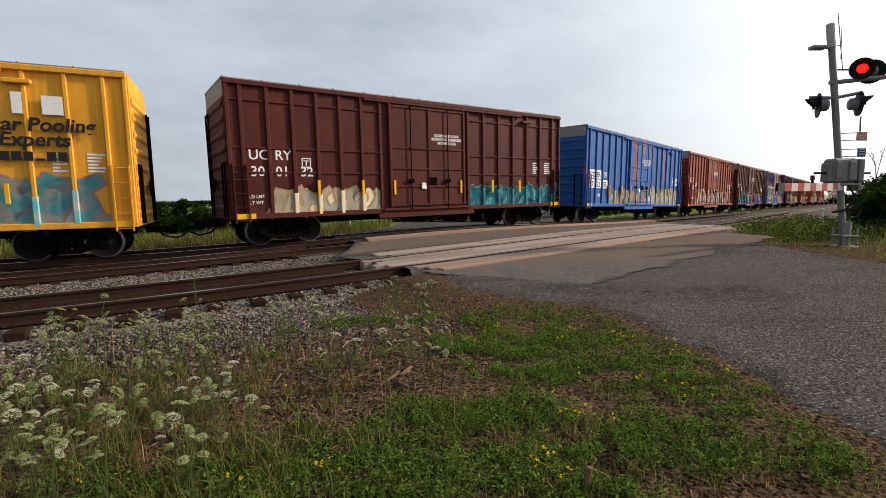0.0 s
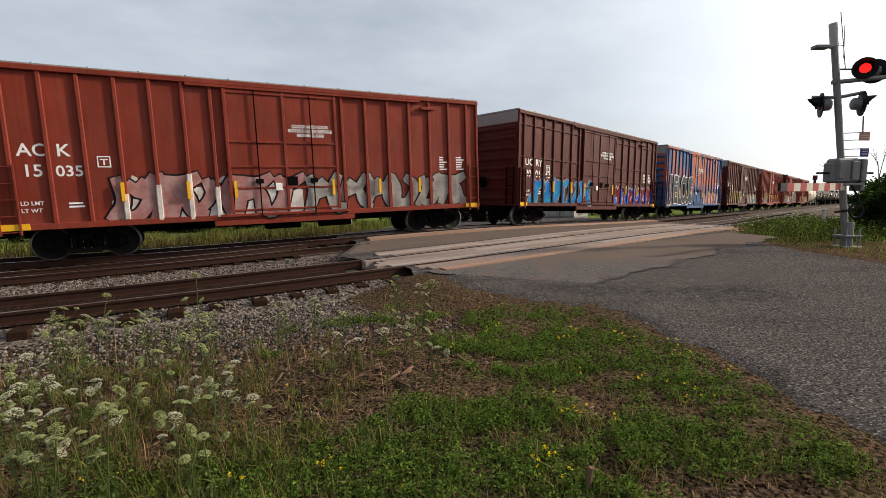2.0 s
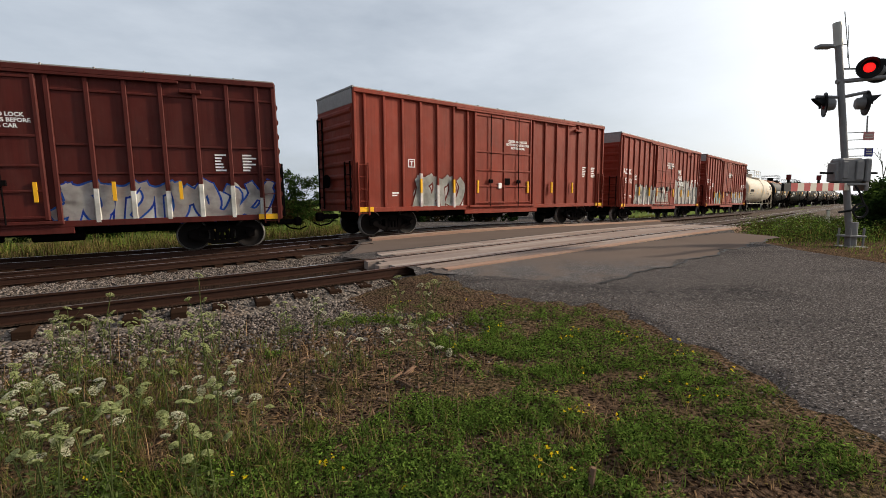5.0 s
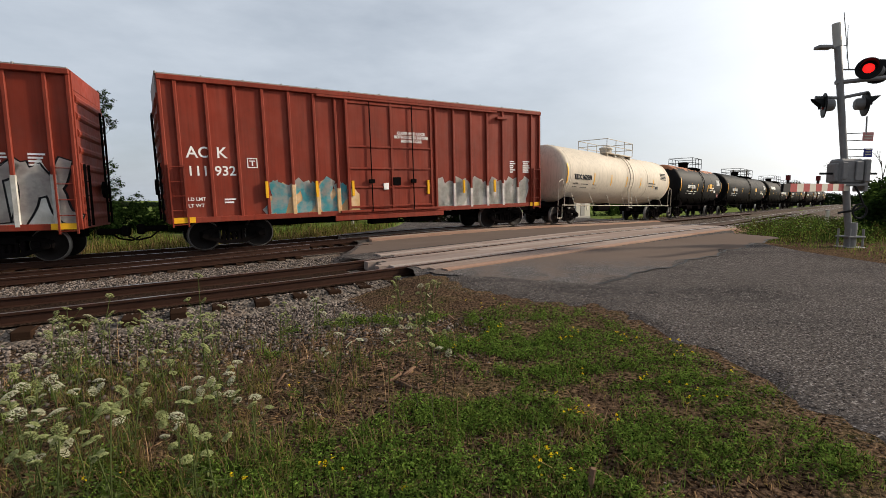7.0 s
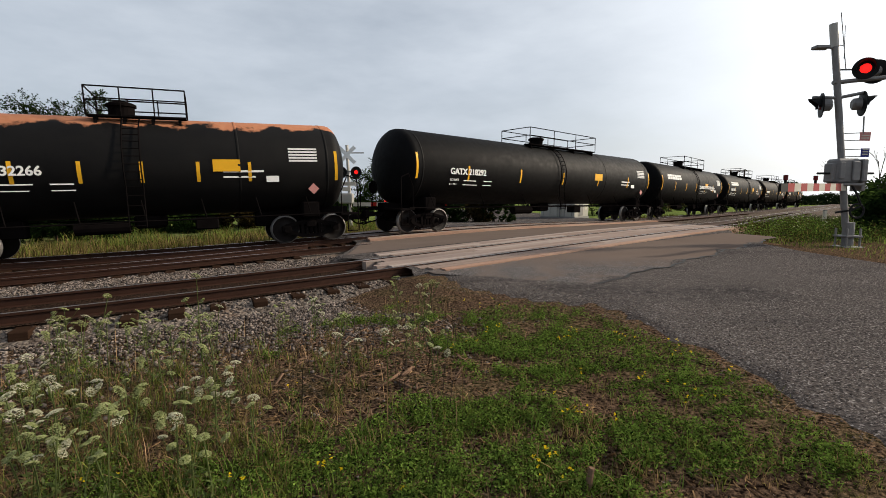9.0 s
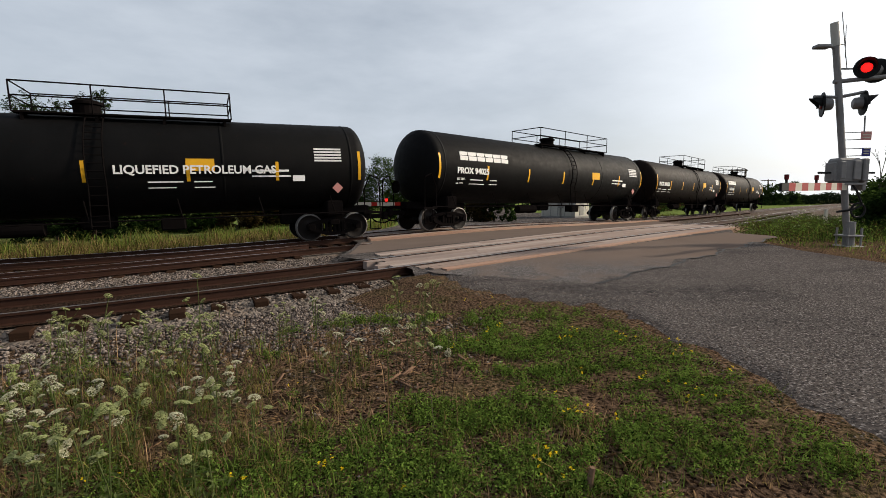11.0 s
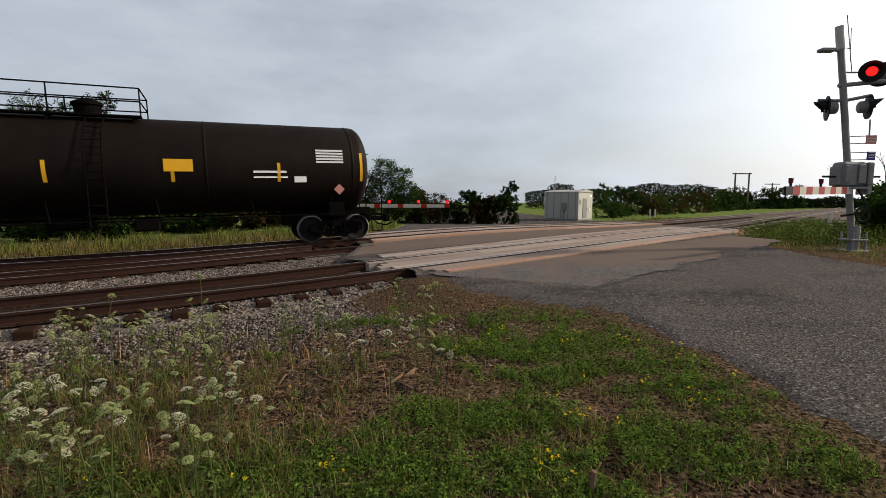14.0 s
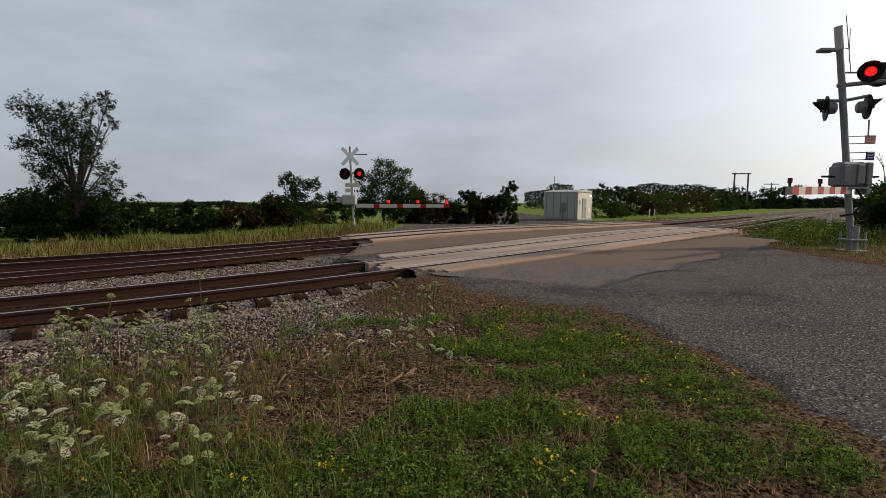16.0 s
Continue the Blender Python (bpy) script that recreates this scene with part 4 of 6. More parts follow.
def build_tank(colour, left, right, label, dome=0.5, deck=2.4, pale=False, number="", number_at=1.6, bars=None, big_bar=False, back=.28, name_at=1.7):
    """A tank car from left to right (metres along the train): shell with dished heads, dome, safety rails, ladder and trucks."""
    root = tagged(new("tank_car"), label, "tank car", "tank cars")
    half = (right - left) / 2
    c, dark = M[colour], M["grey_tank"] if pale else M["under"]
    R, zc = 1.56, 2.80
    d = .62
    prof = [(0, -half)] + [(R * math.sin(a), -half + d * (1 - math.cos(a))) for a in np.linspace(.25, math.pi / 2, 8)]
    prof += [(R * math.sin(a), half - d * (1 - math.cos(a))) for a in np.linspace(math.pi / 2, .25, 8)] + [(0, half)]
    bm = lathe(bmesh.new(), prof, 48, Matrix.Translation((0, 0, zc)))
    bmesh.ops.recalc_face_normals(bm, faces=bm.faces)
    part("shell", bm, c, root, smooth=True)
    for x in (-half + .85, half - .85, half * .42):
        part("weld_band", lathe(bmesh.new(), [(R + .004, x - .04), (R + .009, x - .035), (R + .009, x + .035), (R + .004, x + .04)], 48, Matrix.Translation((0, 0, zc))), c, root, smooth=True)
    dx = (dome - .5) * 2 * half
    bm = lathe(bmesh.new(), [(0, 0), (.36, 0), (.36, .40), (.42, .42), (.42, .50), (.30, .56), (0, .57)], 20, Matrix.Translation((dx, 0, zc + R - .08)) @ Matrix.Rotation(radians(-90), 4, "Y"))
    part("manway_dome", bm, c if pale else M["under"], root, smooth=False)
    a, b = dx - deck * back, dx + deck * (1 - back)
    for y in (-.95, .55):
        part("walkway", box(bmesh.new(), (a, y, zc + R - .08), (b, y + .4, zc + R - .03)), dark, root)
    for x in np.linspace(a + .2, b - .2, 4):
        part("walkway_bracket", box(bmesh.new(), (x - .04, -.9, zc + 1.2), (x + .04, .9, zc + R - .082)), dark, root)
    for y in (-.95, .95):
        bm = bmesh.new()
        for z in (zc + R + .38, zc + R + .78):
            pipe(bm, [(a, y, z), (b, y, z)], .022)
        for x in np.linspace(a, b, 4):
            tube(bm, (x, y, zc + R - .06), (x, y, zc + R + .78), .022, 6)
        part("safety_rail", bm, dark, root)
    bm = bmesh.new()
    for x in (a, b):
        for z in (zc + R + .38, zc + R + .78):
            pipe(bm, [(x, -.95, z), (x, .95, z)], .022)
    part("safety_rail", bm, dark, root)
    ang = [radians(k) for k in range(25, 121, 8)]
    bm = bmesh.new()
    for e in (-.22, .22):
        pipe(bm, [(dx + .3 + e, -(R + .10) * math.sin(k), zc + (R + .10) * math.cos(k)) for k in ang] + [(dx + .3 + e, -(R + .1), .95)], .022)
    ladder_ob = part("ladder", bm, dark, root)
    rung = shared("rung", tube(bmesh.new(), (-.22, 0, 0), (.22, 0, 0), .015, 6), dark)
    for y, z in [(-(R + .10) * math.sin(k), zc + (R + .10) * math.cos(k)) for k in ang] + [(-(R + .1), z) for z in (1.0, 1.3, 1.6, 1.9)]:
        piece("rung", rung, ladder_ob, pose(dx + .3, y, z))
    # stub sills, bolsters, end platforms, brake gear
    for sgn in (-1, 1):
        x0, x1 = sorted((sgn * (half - 3.2), sgn * (half + .15)))
        part("stub_sill", box(bmesh.new(), (x0, -.25, .72), (x1, .25, 1.32), .03), M["under"], root, "grimy black stub sill")
        x = sgn * (half - 1.45)
        part("bolster", box(bmesh.new(), (x - .3, -1.3, 1.0), (x + .3, 1.3, 1.55), .05), M["under"], root)
        x = sgn * (half - .1)
        part("end_platform", box(bmesh.new(), (x - .35, -1.5, 1.02), (x + .35, 1.5, 1.10), .01), M["under"], root)
    part("air_reservoir", tube(bmesh.new(), (-half * .3, -.7, .95), (-half * .3 + 1.4, -.7, .95), .2, 12), M["under"], root)
    part("brake_valve", box(bmesh.new(), (half * .2, -.9, .75), (half * .2 + .7, -.4, 1.15), .04), M["under"], root)
    part("outlet_skid", box(bmesh.new(), (-.45, -.35, .85), (.45, .35, 1.3), .08), M["under"], root)
    for y in (-1.48, 1.48):
        bm = bmesh.new()
        pipe(bm, [(-half + .2, y, 1.12), (half - .2, y, 1.12)], .022)
        for x in np.linspace(-half + 1.5, half - 1.5, 7):
            tube(bm, (x, y, 1.12), (x - .12, y * .86, 1.75), .018, 6)
        part("running_rail", bm, M["grey_tank"] if pale else M["under"], root)
        for sgn in (-1, 1):
            bm = bmesh.new()
            x = sgn * (half + .2)
            pipe(bm, [(x, y, 1.06), (x, y, 2.3), (x - sgn * .35, y, 2.45), (x - sgn * .6, y, 1.9), (x - sgn * .6, y, 1.06)], .022)
            pipe(bm, [(x, y, 1.06), (x, y, .45), (x - sgn * .4, y, .45), (x - sgn * .4, y, 1.06)], .02)
            part("end_handrail", bm, dark, root)
    bm = bmesh.new()
    tube(bm, (-half - .25, .45, 1.95), (-half - .18, .45, 1.95), .26, 16)
    part("brake_wheel", bm, M["under"], root)
    # reflective strips bent on the shell, stencils, placard
    y = -R
    for x in np.concatenate([[-half + .55], np.linspace(-half + 3.4, half - 3.4, 5), [half - .55]]):
        tall = .95 if abs(x) > half - 1 else .55
        bm = bmesh.new()
        k0 = (2.35 - zc) / R
        strip = [(x, -(R + .008) * math.cos(q), zc + (R + .008) * math.sin(q)) for q in np.linspace(k0 - .05, k0 + tall / R, 6)]
        for p, q in zip(strip, strip[1:]):
            bm.faces.new([bm.verts.new(v) for v in ((p[0] - .05, p[1], p[2]), (p[0] + .05, p[1], p[2]), (q[0] + .05, q[1], q[2]), (q[0] - .05, q[1], q[2]))])
        part("reflector", bm, M["reflector"], root, "yellow reflective strip")
    ink = INK if pale else WHITE
    if number:
        lettering("car_number", number, .36, ink, root, -half + number_at, zc - .28, y - .006, .008, depth=.014)
    bm = bmesh.new()
    rng = random.Random(int(left))
    face = lambda z: -(math.sqrt(max(.01, R * R - (z - zc) ** 2)) + .010)
    for x0, z0, rows, w in [(-half + number_at + .85, zc - .72, 2, .9), (-half + number_at + 2.1, zc - .72, 2, .6), (half - 4.2, zc - .40, 2, 1.2)]:
        for k in range(rows):
            z = z0 + k * .17
            box(bm, (x0, face(z), z), (x0 + w * rng.uniform(.8, 1.1), face(z) + .02, z + .07))
    for k in range(5):
        z = zc + .12 + k * .10
        box(bm, (half - 2.15, face(z), z), (half - 1.2, face(z) + .02, z + .06))
    box(bm, (half - 2.9, face(zc - .4), zc - .55), (half - 2.5, face(zc - .4) + .02, zc - .25))
    tagged(part("data_stencil", bm, ink, root), "stencilled data lines", kind="stuff")
    if number_at < 3:
        for k, words in enumerate(("LT WT", "LD LMT")):
            z = zc - .72 + k * .17
            lettering("weight_stencil", words, .15, ink, root, -half + number_at + .05, z, face(z) - .012, .002, depth=.006)
    if big_bar:
        for k in range(6):
            x0 = -half + name_at + k * .52
            bm = bmesh.new()
            for za in (zc + .26, zc + .44):
                box(bm, (x0, face(za + .1) - .004, za), (x0 + .46, face(za + .1) + .05, za + .2))
            part("name_block", bm, ink, root, "plain white block of a painted name")
    if not pale:
        bm = bmesh.new()
        box(bm, (half * .30, face(zc - .1), zc - .2), (half * .30 + .8, face(zc - .1) + .02, zc + .18))
        part("notice_panel", bm, M["reflector"], root, "yellow notice panel")
        bm = bmesh.new()
        bmesh.ops.create_cube(bm, size=1, matrix=Matrix.Translation((half - 1.35, face(zc - .75) - .05, zc - .80)) @ Matrix.Rotation(radians(45), 4, "Y") @ Matrix.Diagonal((.27, .02, .27, 1)))
        part("placard", bm, M["pink_sign"], root, "diamond hazard placard")
    add_trucks(root, 2 * half - 2.9)
    add_couplers(root, half + .15)
    CARS.append((root, (left + right) / 2, 2 * half - 2.9))
    return root


def rusty_top():
    b = Nodes("rust_topped_black_paint", 0.6)
    z = b.math("ADD", b.axis(2), b.math("MULTIPLY", b.noise(1.4, 5, (1, 1, .4)), 1.0))
    base = b.mix(b.noise(1.5, 4), (0.003, 0.003, 0.0035), (0.010, 0.0095, 0.009))
    col = b.mix(b.step(z, 4.52, 4.60), base, b.mix(b.noise(5, 4), (0.30, 0.10, 0.045), (0.42, 0.20, 0.11)))
    b.bsdf.inputs["Specular IOR Level"].default_value = 0.08
    return b.colour(col).bump(b.noise(2, 4), .2, .02).mat


M["black_rust"] = rusty_top()
build_tank("grey_tank", 149.75, 164.85, "pale grey tank car with black number and light handrails", .51, 3.6, True, "TILX 262591", 1.2, back=.5)
build_tank("black_rust", 166.55, 179.35, "black tank car with rusty orange streaks on top", .46, 2.6, False, "GATX 32266", 2.1, back=.3)
build_tank("black_tank", 181.05, 202.0, "long black tank car with yellow strips and top railing", .48, 6.2, False, "GATX 218292", 2.3)
build_tank("black_tank", 203.6, 221.0, "black liquefied gas tank car with white stencils", .50, 5.6, False, "LIQUEFIED PETROLEUM GAS", 9.4, big_bar=True)
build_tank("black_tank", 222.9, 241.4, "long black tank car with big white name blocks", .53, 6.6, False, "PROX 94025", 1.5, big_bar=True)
build_tank("brown_tank", 243.25, 261.1, "sooty brown-black tank car with white number", .54, 6.0, False, "PROX 696053", .9)
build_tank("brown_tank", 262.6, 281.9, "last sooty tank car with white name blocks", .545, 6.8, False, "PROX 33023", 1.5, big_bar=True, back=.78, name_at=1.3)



# ---- crossing signals and equipment ----
def lamp_unit(parent, at, facing, lit, r=.31):
    """A crossing flasher: round backing disc, hood, lens and housing. facing: degrees round z, 0 looks towards -y."""
    m = pose(*at, 0, 0, facing)
    turn = m @ Matrix.Rotation(radians(-90), 4, "Z")
    unit = part("flasher_disc", lathe(bmesh.new(), [(0, .02), (r, .02), (r, -.01), (r * .5, -.03), (0, -.03)], 28, turn), M["black"], parent, "round black flasher backing")
    part("lens", lathe(bmesh.new(), [(0, .07), (.08, .065), (.125, .035), (.13, .02)], 20, turn), M["lit"] if lit else M["dark_lens"], unit, "glowing red lens" if lit else "unlit dark red lens")
    bm = bmesh.new()
    prev = None
    for k in range(13):
        a = radians(-20 + 220 * k / 12)
        reach = .10 + .22 * max(0, math.sin(a))
        p = [(.20 * math.cos(a), -.02, .20 * math.sin(a)), (.21 * math.cos(a), -reach, .21 * math.sin(a))]
        if prev:
            bm.faces.new([bm.verts.new(m @ Vector(v)) for v in (prev[0], p[0], p[1], prev[1])])
        prev = p
    bmesh.ops.remove_doubles(bm, verts=bm.verts, dist=.0005)
    bmesh.ops.solidify(bm, geom=bm.faces[:], thickness=.008)
    part("hood", bm, M["black"], unit)
    bm = lathe(bmesh.new(), [(0, -.24), (.11, -.24), (.16, -.20), (.17, -.03)], 18, turn)
    part("housing", bm, M["galv"], unit, "grey lamp housing")
    return unit


def near_signal():
    root = tagged(new("crossing_signal"), "grey crossing signal mast with flashers and lowered gate", "crossing signal")
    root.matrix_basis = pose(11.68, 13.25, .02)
    foot = part("foot", box(bmesh.new(), (-.28, -.28, -.12), (.28, .28, .04), .02), M["galv"], root, "concrete footing and bolts")
    bm = bmesh.new()
    tube(bm, (0, 0, .04), (0, 0, .72), .14, 16)
    box(bm, (-.24, -.24, .30), (.24, .24, .35), .01)
    for x in (-.19, .19):
        for y in (-.19, .19):
            tube(bm, (x, y, .0), (x, y, .55), .028, 8)
    part("base_casting", bm, M["galv"], root)
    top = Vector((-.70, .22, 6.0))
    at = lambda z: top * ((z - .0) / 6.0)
    part("mast", tube(bmesh.new(), at(.6), at(5.7), .085, 16), M["galv"], root)
    bm = tube(bmesh.new(), at(5.62), at(6.25), .105, 14)
    part("bell", bm, M["alu"], root, "pale cylindrical bell")
    bm = bmesh.new()
    a = at(5.55)
    tube(bm, a, a + Vector((-.25, -.05, .05)), .03, 8)
    box(bm, a + Vector((-.62, -.14, .0)), a + Vector((-.22, .10, .09)), .02)
    part("street_light", bm, M["galv"], root)
    bm = bmesh.new()
    pipe(bm, [at(6.2) + Vector((.18, 0, .35)), at(5.2) + Vector((.30, 0, -.2))], .012)
    pipe(bm, [at(5.9) + Vector((.28, 0, .30)), at(5.2) + Vector((.22, 0, .1))], .009)
    pipe(bm, [at(5.7), at(5.7) + Vector((.27, 0, -.05))], .012)
    part("antenna", bm, M["galv"], root)
    arm = part("cross_arm", pipe(bmesh.new(), [at(4.66) + Vector((-.12, 0, -.02)), at(4.66) + Vector((1.3, -.25, .08))], .06, 10), M["galv"], root)
    part("cross_arm", pipe(bmesh.new(), [at(5.0), at(5.0) + Vector((1.1, -.1, -.02))], .025, 8), M["galv"], root)
    part("cross_arm", pipe(bmesh.new(), [at(4.22) + Vector((-.62, .12, .04)), at(4.22), at(4.22) + Vector((.62, -.1, .12))], .045, 8), M["galv"], root)
    lamp_unit(root, tuple(at(4.9) + Vector((.58, -.26, .06))), -36, True, .29)
    lamp_unit(root, tuple(at(4.9) + Vector((1.18, .12, .08))), 130, False, .33)
    lamp_unit(root, tuple(at(4.0) + Vector((-.40, .10, .03))), -118, False, .34)
    lamp_unit(root, tuple(at(4.0) + Vector((.62, -.05, .05))), 66, True, .34)
    for z, w, mat, rows in ((3.13, .30, "pink_sign", 1), (2.68, .24, "blue_sign", 2)):
        p = at(z)
        sign = part("sign", box(bmesh.new(), p + Vector((.42, -.16, -.12)), p + Vector((.42 + w, -.145, .12)), .004), M[mat], root, "small marker sign on brackets")
        bm = bmesh.new()
        for k in range(rows + 1):
            zz = p.z - .06 + k * .07
            box(bm, (p.x + .46, p.y - .168, zz), (p.x + .38 + w, p.y - .158, zz + .03))
        part("sign_bar", bm, M["white_band"], sign)
        bm = bmesh.new()
        for dz in (-.1, .1):
            tube(bm, p + Vector((0, 0, dz)), p + Vector((.45, -.14, dz)), .012, 6)
        part("bracket", bm, M["galv"], root)
    part("sign_post", tube(bmesh.new(), at(3.2) + Vector((.52, -.15, 0)), at(3.2) + Vector((.50, -.15, .48)), .02, 6), M["galv"], root)
    p = at(2.16)
    bm = box(bmesh.new(), p + Vector((-.30, -.20, -.34)), p + Vector((.36, .25, .36)), .06)
    mech = part("gate_mechanism", bm, M["galv"], root, "grey gate mechanism case")
    part("cover", box(bmesh.new(), p + Vector((-.36, -.26, -.40)), p + Vector((.42, .29, -.34)), .01), M["galv"], mech)
    part("cover", box(bmesh.new(), p + Vector((.10, -.25, -.26)), p + Vector((.32, -.19, .28)), .02), M["galv"], mech)
    part("cover", box(bmesh.new(), p + Vector((-.40, -.16, -.30)), p + Vector((-.29, .18, .24)), .03), M["galv"], mech)
    part("cover", box(bmesh.new(), p + Vector((-.27, -.25, -.22)), p + Vector((-.12, -.19, .26)), .02), M["galv"], mech)
    part("terminal_box", box(bmesh.new(), p + Vector((.36, -.26, -.30)), p + Vector((.52, .2, .34)), .03), M["galv"], mech)
    part("shaft", tube(bmesh.new(), p + Vector((-.75, -.05, -.05)), p + Vector((.85, -.05, -.05)), .03, 8), M["black"], mech)
    part("counterweight", box(bmesh.new(), p + Vector((.50, -.1, -.55)), p + Vector((.62, .3, .30)), .02), M["galv"], mech)
    bm = bmesh.new()
    q = at(1.05) + Vector((.22, -.15, .0))
    for k in range(14):
        a0, a1 = 2 * math.pi * k / 14, 2 * math.pi * (k + 1) / 14
        tube(bm, q + Vector((.20 * math.cos(a0), 0, .20 * math.sin(a0))), q + Vector((.20 * math.cos(a1), 0, .20 * math.sin(a1))), .03, 6)
    pipe(bm, [p + Vector((.1, -.2, -.35)), p + Vector((.26, -.22, -.6)), q + Vector((.1, 0, .15)), q + Vector((-.15, 0, .02)), at(.95) + Vector((-.28, 0, .05))], .03)
    part("cable", bm, M["rubber"], root, "coiled black cable")
    # gate arm, reaching over the road
    a, b = Vector((-.25, -.05, 1.72)), Vector((-3.55, -2.05, 1.655))
    gate = tagged(new("gate_arm"), "lowered red and white striped crossing gate arm", "gate arm")
    gate.matrix_basis = root.matrix_basis.copy()
    n = 11
    side = (b - a).normalized().cross(Vector((0, 0, 1))).normalized() * .03
    for k in range(n):
        p0, p1 = a.lerp(b, k / n), a.lerp(b, (k + 1) / n)
        bm = bmesh.new()
        h = .10
        vs = [bm.verts.new(v) for v in (p0 - side - Vector((0, 0, h)), p1 - side - Vector((0, 0, h)), p1 - side + Vector((0, 0, h)), p0 - side + Vector((0, 0, h)),
                                        p0 + side - Vector((0, 0, h)), p1 + side - Vector((0, 0, h)), p1 + side + Vector((0, 0, h)), p0 + side + Vector((0, 0, h)))]
        for f in ((0, 1, 2, 3), (7, 6, 5, 4), (0, 4, 5, 1), (3, 2, 6, 7), (0, 3, 7, 4), (1, 5, 6, 2)):
            bm.faces.new([vs[i] for i in f])
        part("stripe", bm, M["black"] if k == n - 1 else M["red_band"] if k % 2 else M["white_band"], gate, "black end" if k == n - 1 else "red band" if k % 2 else "white band")
    for f in (.50, .93):
        p0 = a.lerp(b, f) + Vector((0, 0, .10))
        lampb = part("gate_lamp", tube(bmesh.new(), p0, p0 + Vector((0, 0, .10)), .03, 8), M["black"], gate)
        part("lens", tube(bmesh.new(), p0 + Vector((0, 0, .08)), p0 + Vector((0, 0, .20)), .05, 12), M["dark_lens"], lampb)
    return root


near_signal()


def far_signal():
    root = tagged(new("crossing_signal"), "pale crossing signal with crossbuck, flashers and lowered gate", "crossing signal")
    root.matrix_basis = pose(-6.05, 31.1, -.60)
    part("foot", box(bmesh.new(), (-.3, -.3, -.05), (.3, .3, .2), .02), M["galv"], root)
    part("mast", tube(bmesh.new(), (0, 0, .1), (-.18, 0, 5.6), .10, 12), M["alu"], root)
    for a in (45, -45):
        bm = bmesh.new()
        bmesh.ops.create_cube(bm, size=1, matrix=Matrix.Translation((-.17, -.13 - .012 * (a > 0), 4.95)) @ Matrix.Rotation(radians(a), 4, "Y") @ Matrix.Diagonal((1.5, .02, .24, 1)))
        part("crossbuck_blade", bm, M["white"], root, "white crossbuck blade")
    part("cross_arm", pipe(bmesh.new(), [(-.7, -.05, 3.85), (.45, -.05, 3.9)], .05, 8), M["galv"], root)
    part("cross_arm", pipe(bmesh.new(), [(-.15, 0, 5.1), (.9, .2, 5.12)], .04, 8), M["galv"], root)
    lamp_unit(root, (-.50, -.30, 3.80), -12, False, .38)
    lamp_unit(root, (.45, -.30, 3.82), -12, True, .38)
    part("sign", box(bmesh.new(), (-.52, -.15, 2.95), (.40, -.13, 3.2), .005), M["white_band"], root, "small pale sign")
    part("sign", box(bmesh.new(), (-.52, -.15, 2.6), (.0, -.13, 2.85), .005), M["white_band"], root, "small pale sign")
    mech = part("gate_mechanism", box(bmesh.new(), (-.75, -.25, 1.75), (.2, .25, 2.45), .08), M["alu"], root, "pale gate mechanism case")
    part("counterweight", box(bmesh.new(), (-1.1, -.15, 1.9), (-.75, .1, 2.25), .04), M["alu"], mech)
    part("cable", pipe(bmesh.new(), [(0, -.2, 1.8), (.12, -.25, 1.2), (0, -.2, .7)], .03), M["rubber"], root)
    gate = tagged(new("gate_arm"), "slender pale gate arm with red lamps lowered over the road", "gate arm")
    gate.matrix_basis = root.matrix_basis.copy()
    n = 16
    for k in range(n):
        x0, x1 = .2 + 6.2 * k / n, .2 + 6.2 * (k + 1) / n
        h0 = .13 - .03 * k / n
        part("stripe", box(bmesh.new(), (x0, -.20, 1.72 - h0), (x1, -.15, 1.72 + h0)), M["red_band"] if k % 4 == 3 else M["white_band"], gate, "red band" if k % 4 == 3 else "white band")
    for x in (2.35, 4.3, 6.2):
        g = part("gate_lamp", tube(bmesh.new(), (x, -.18, 1.82), (x, -.18, 1.9), .05, 8), M["black"], gate)
        part("lens", tube(bmesh.new(), (x, -.18, 1.9), (x, -.18, 2.08), .085, 12), M["lit"], g, "glowing red lens")


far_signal()


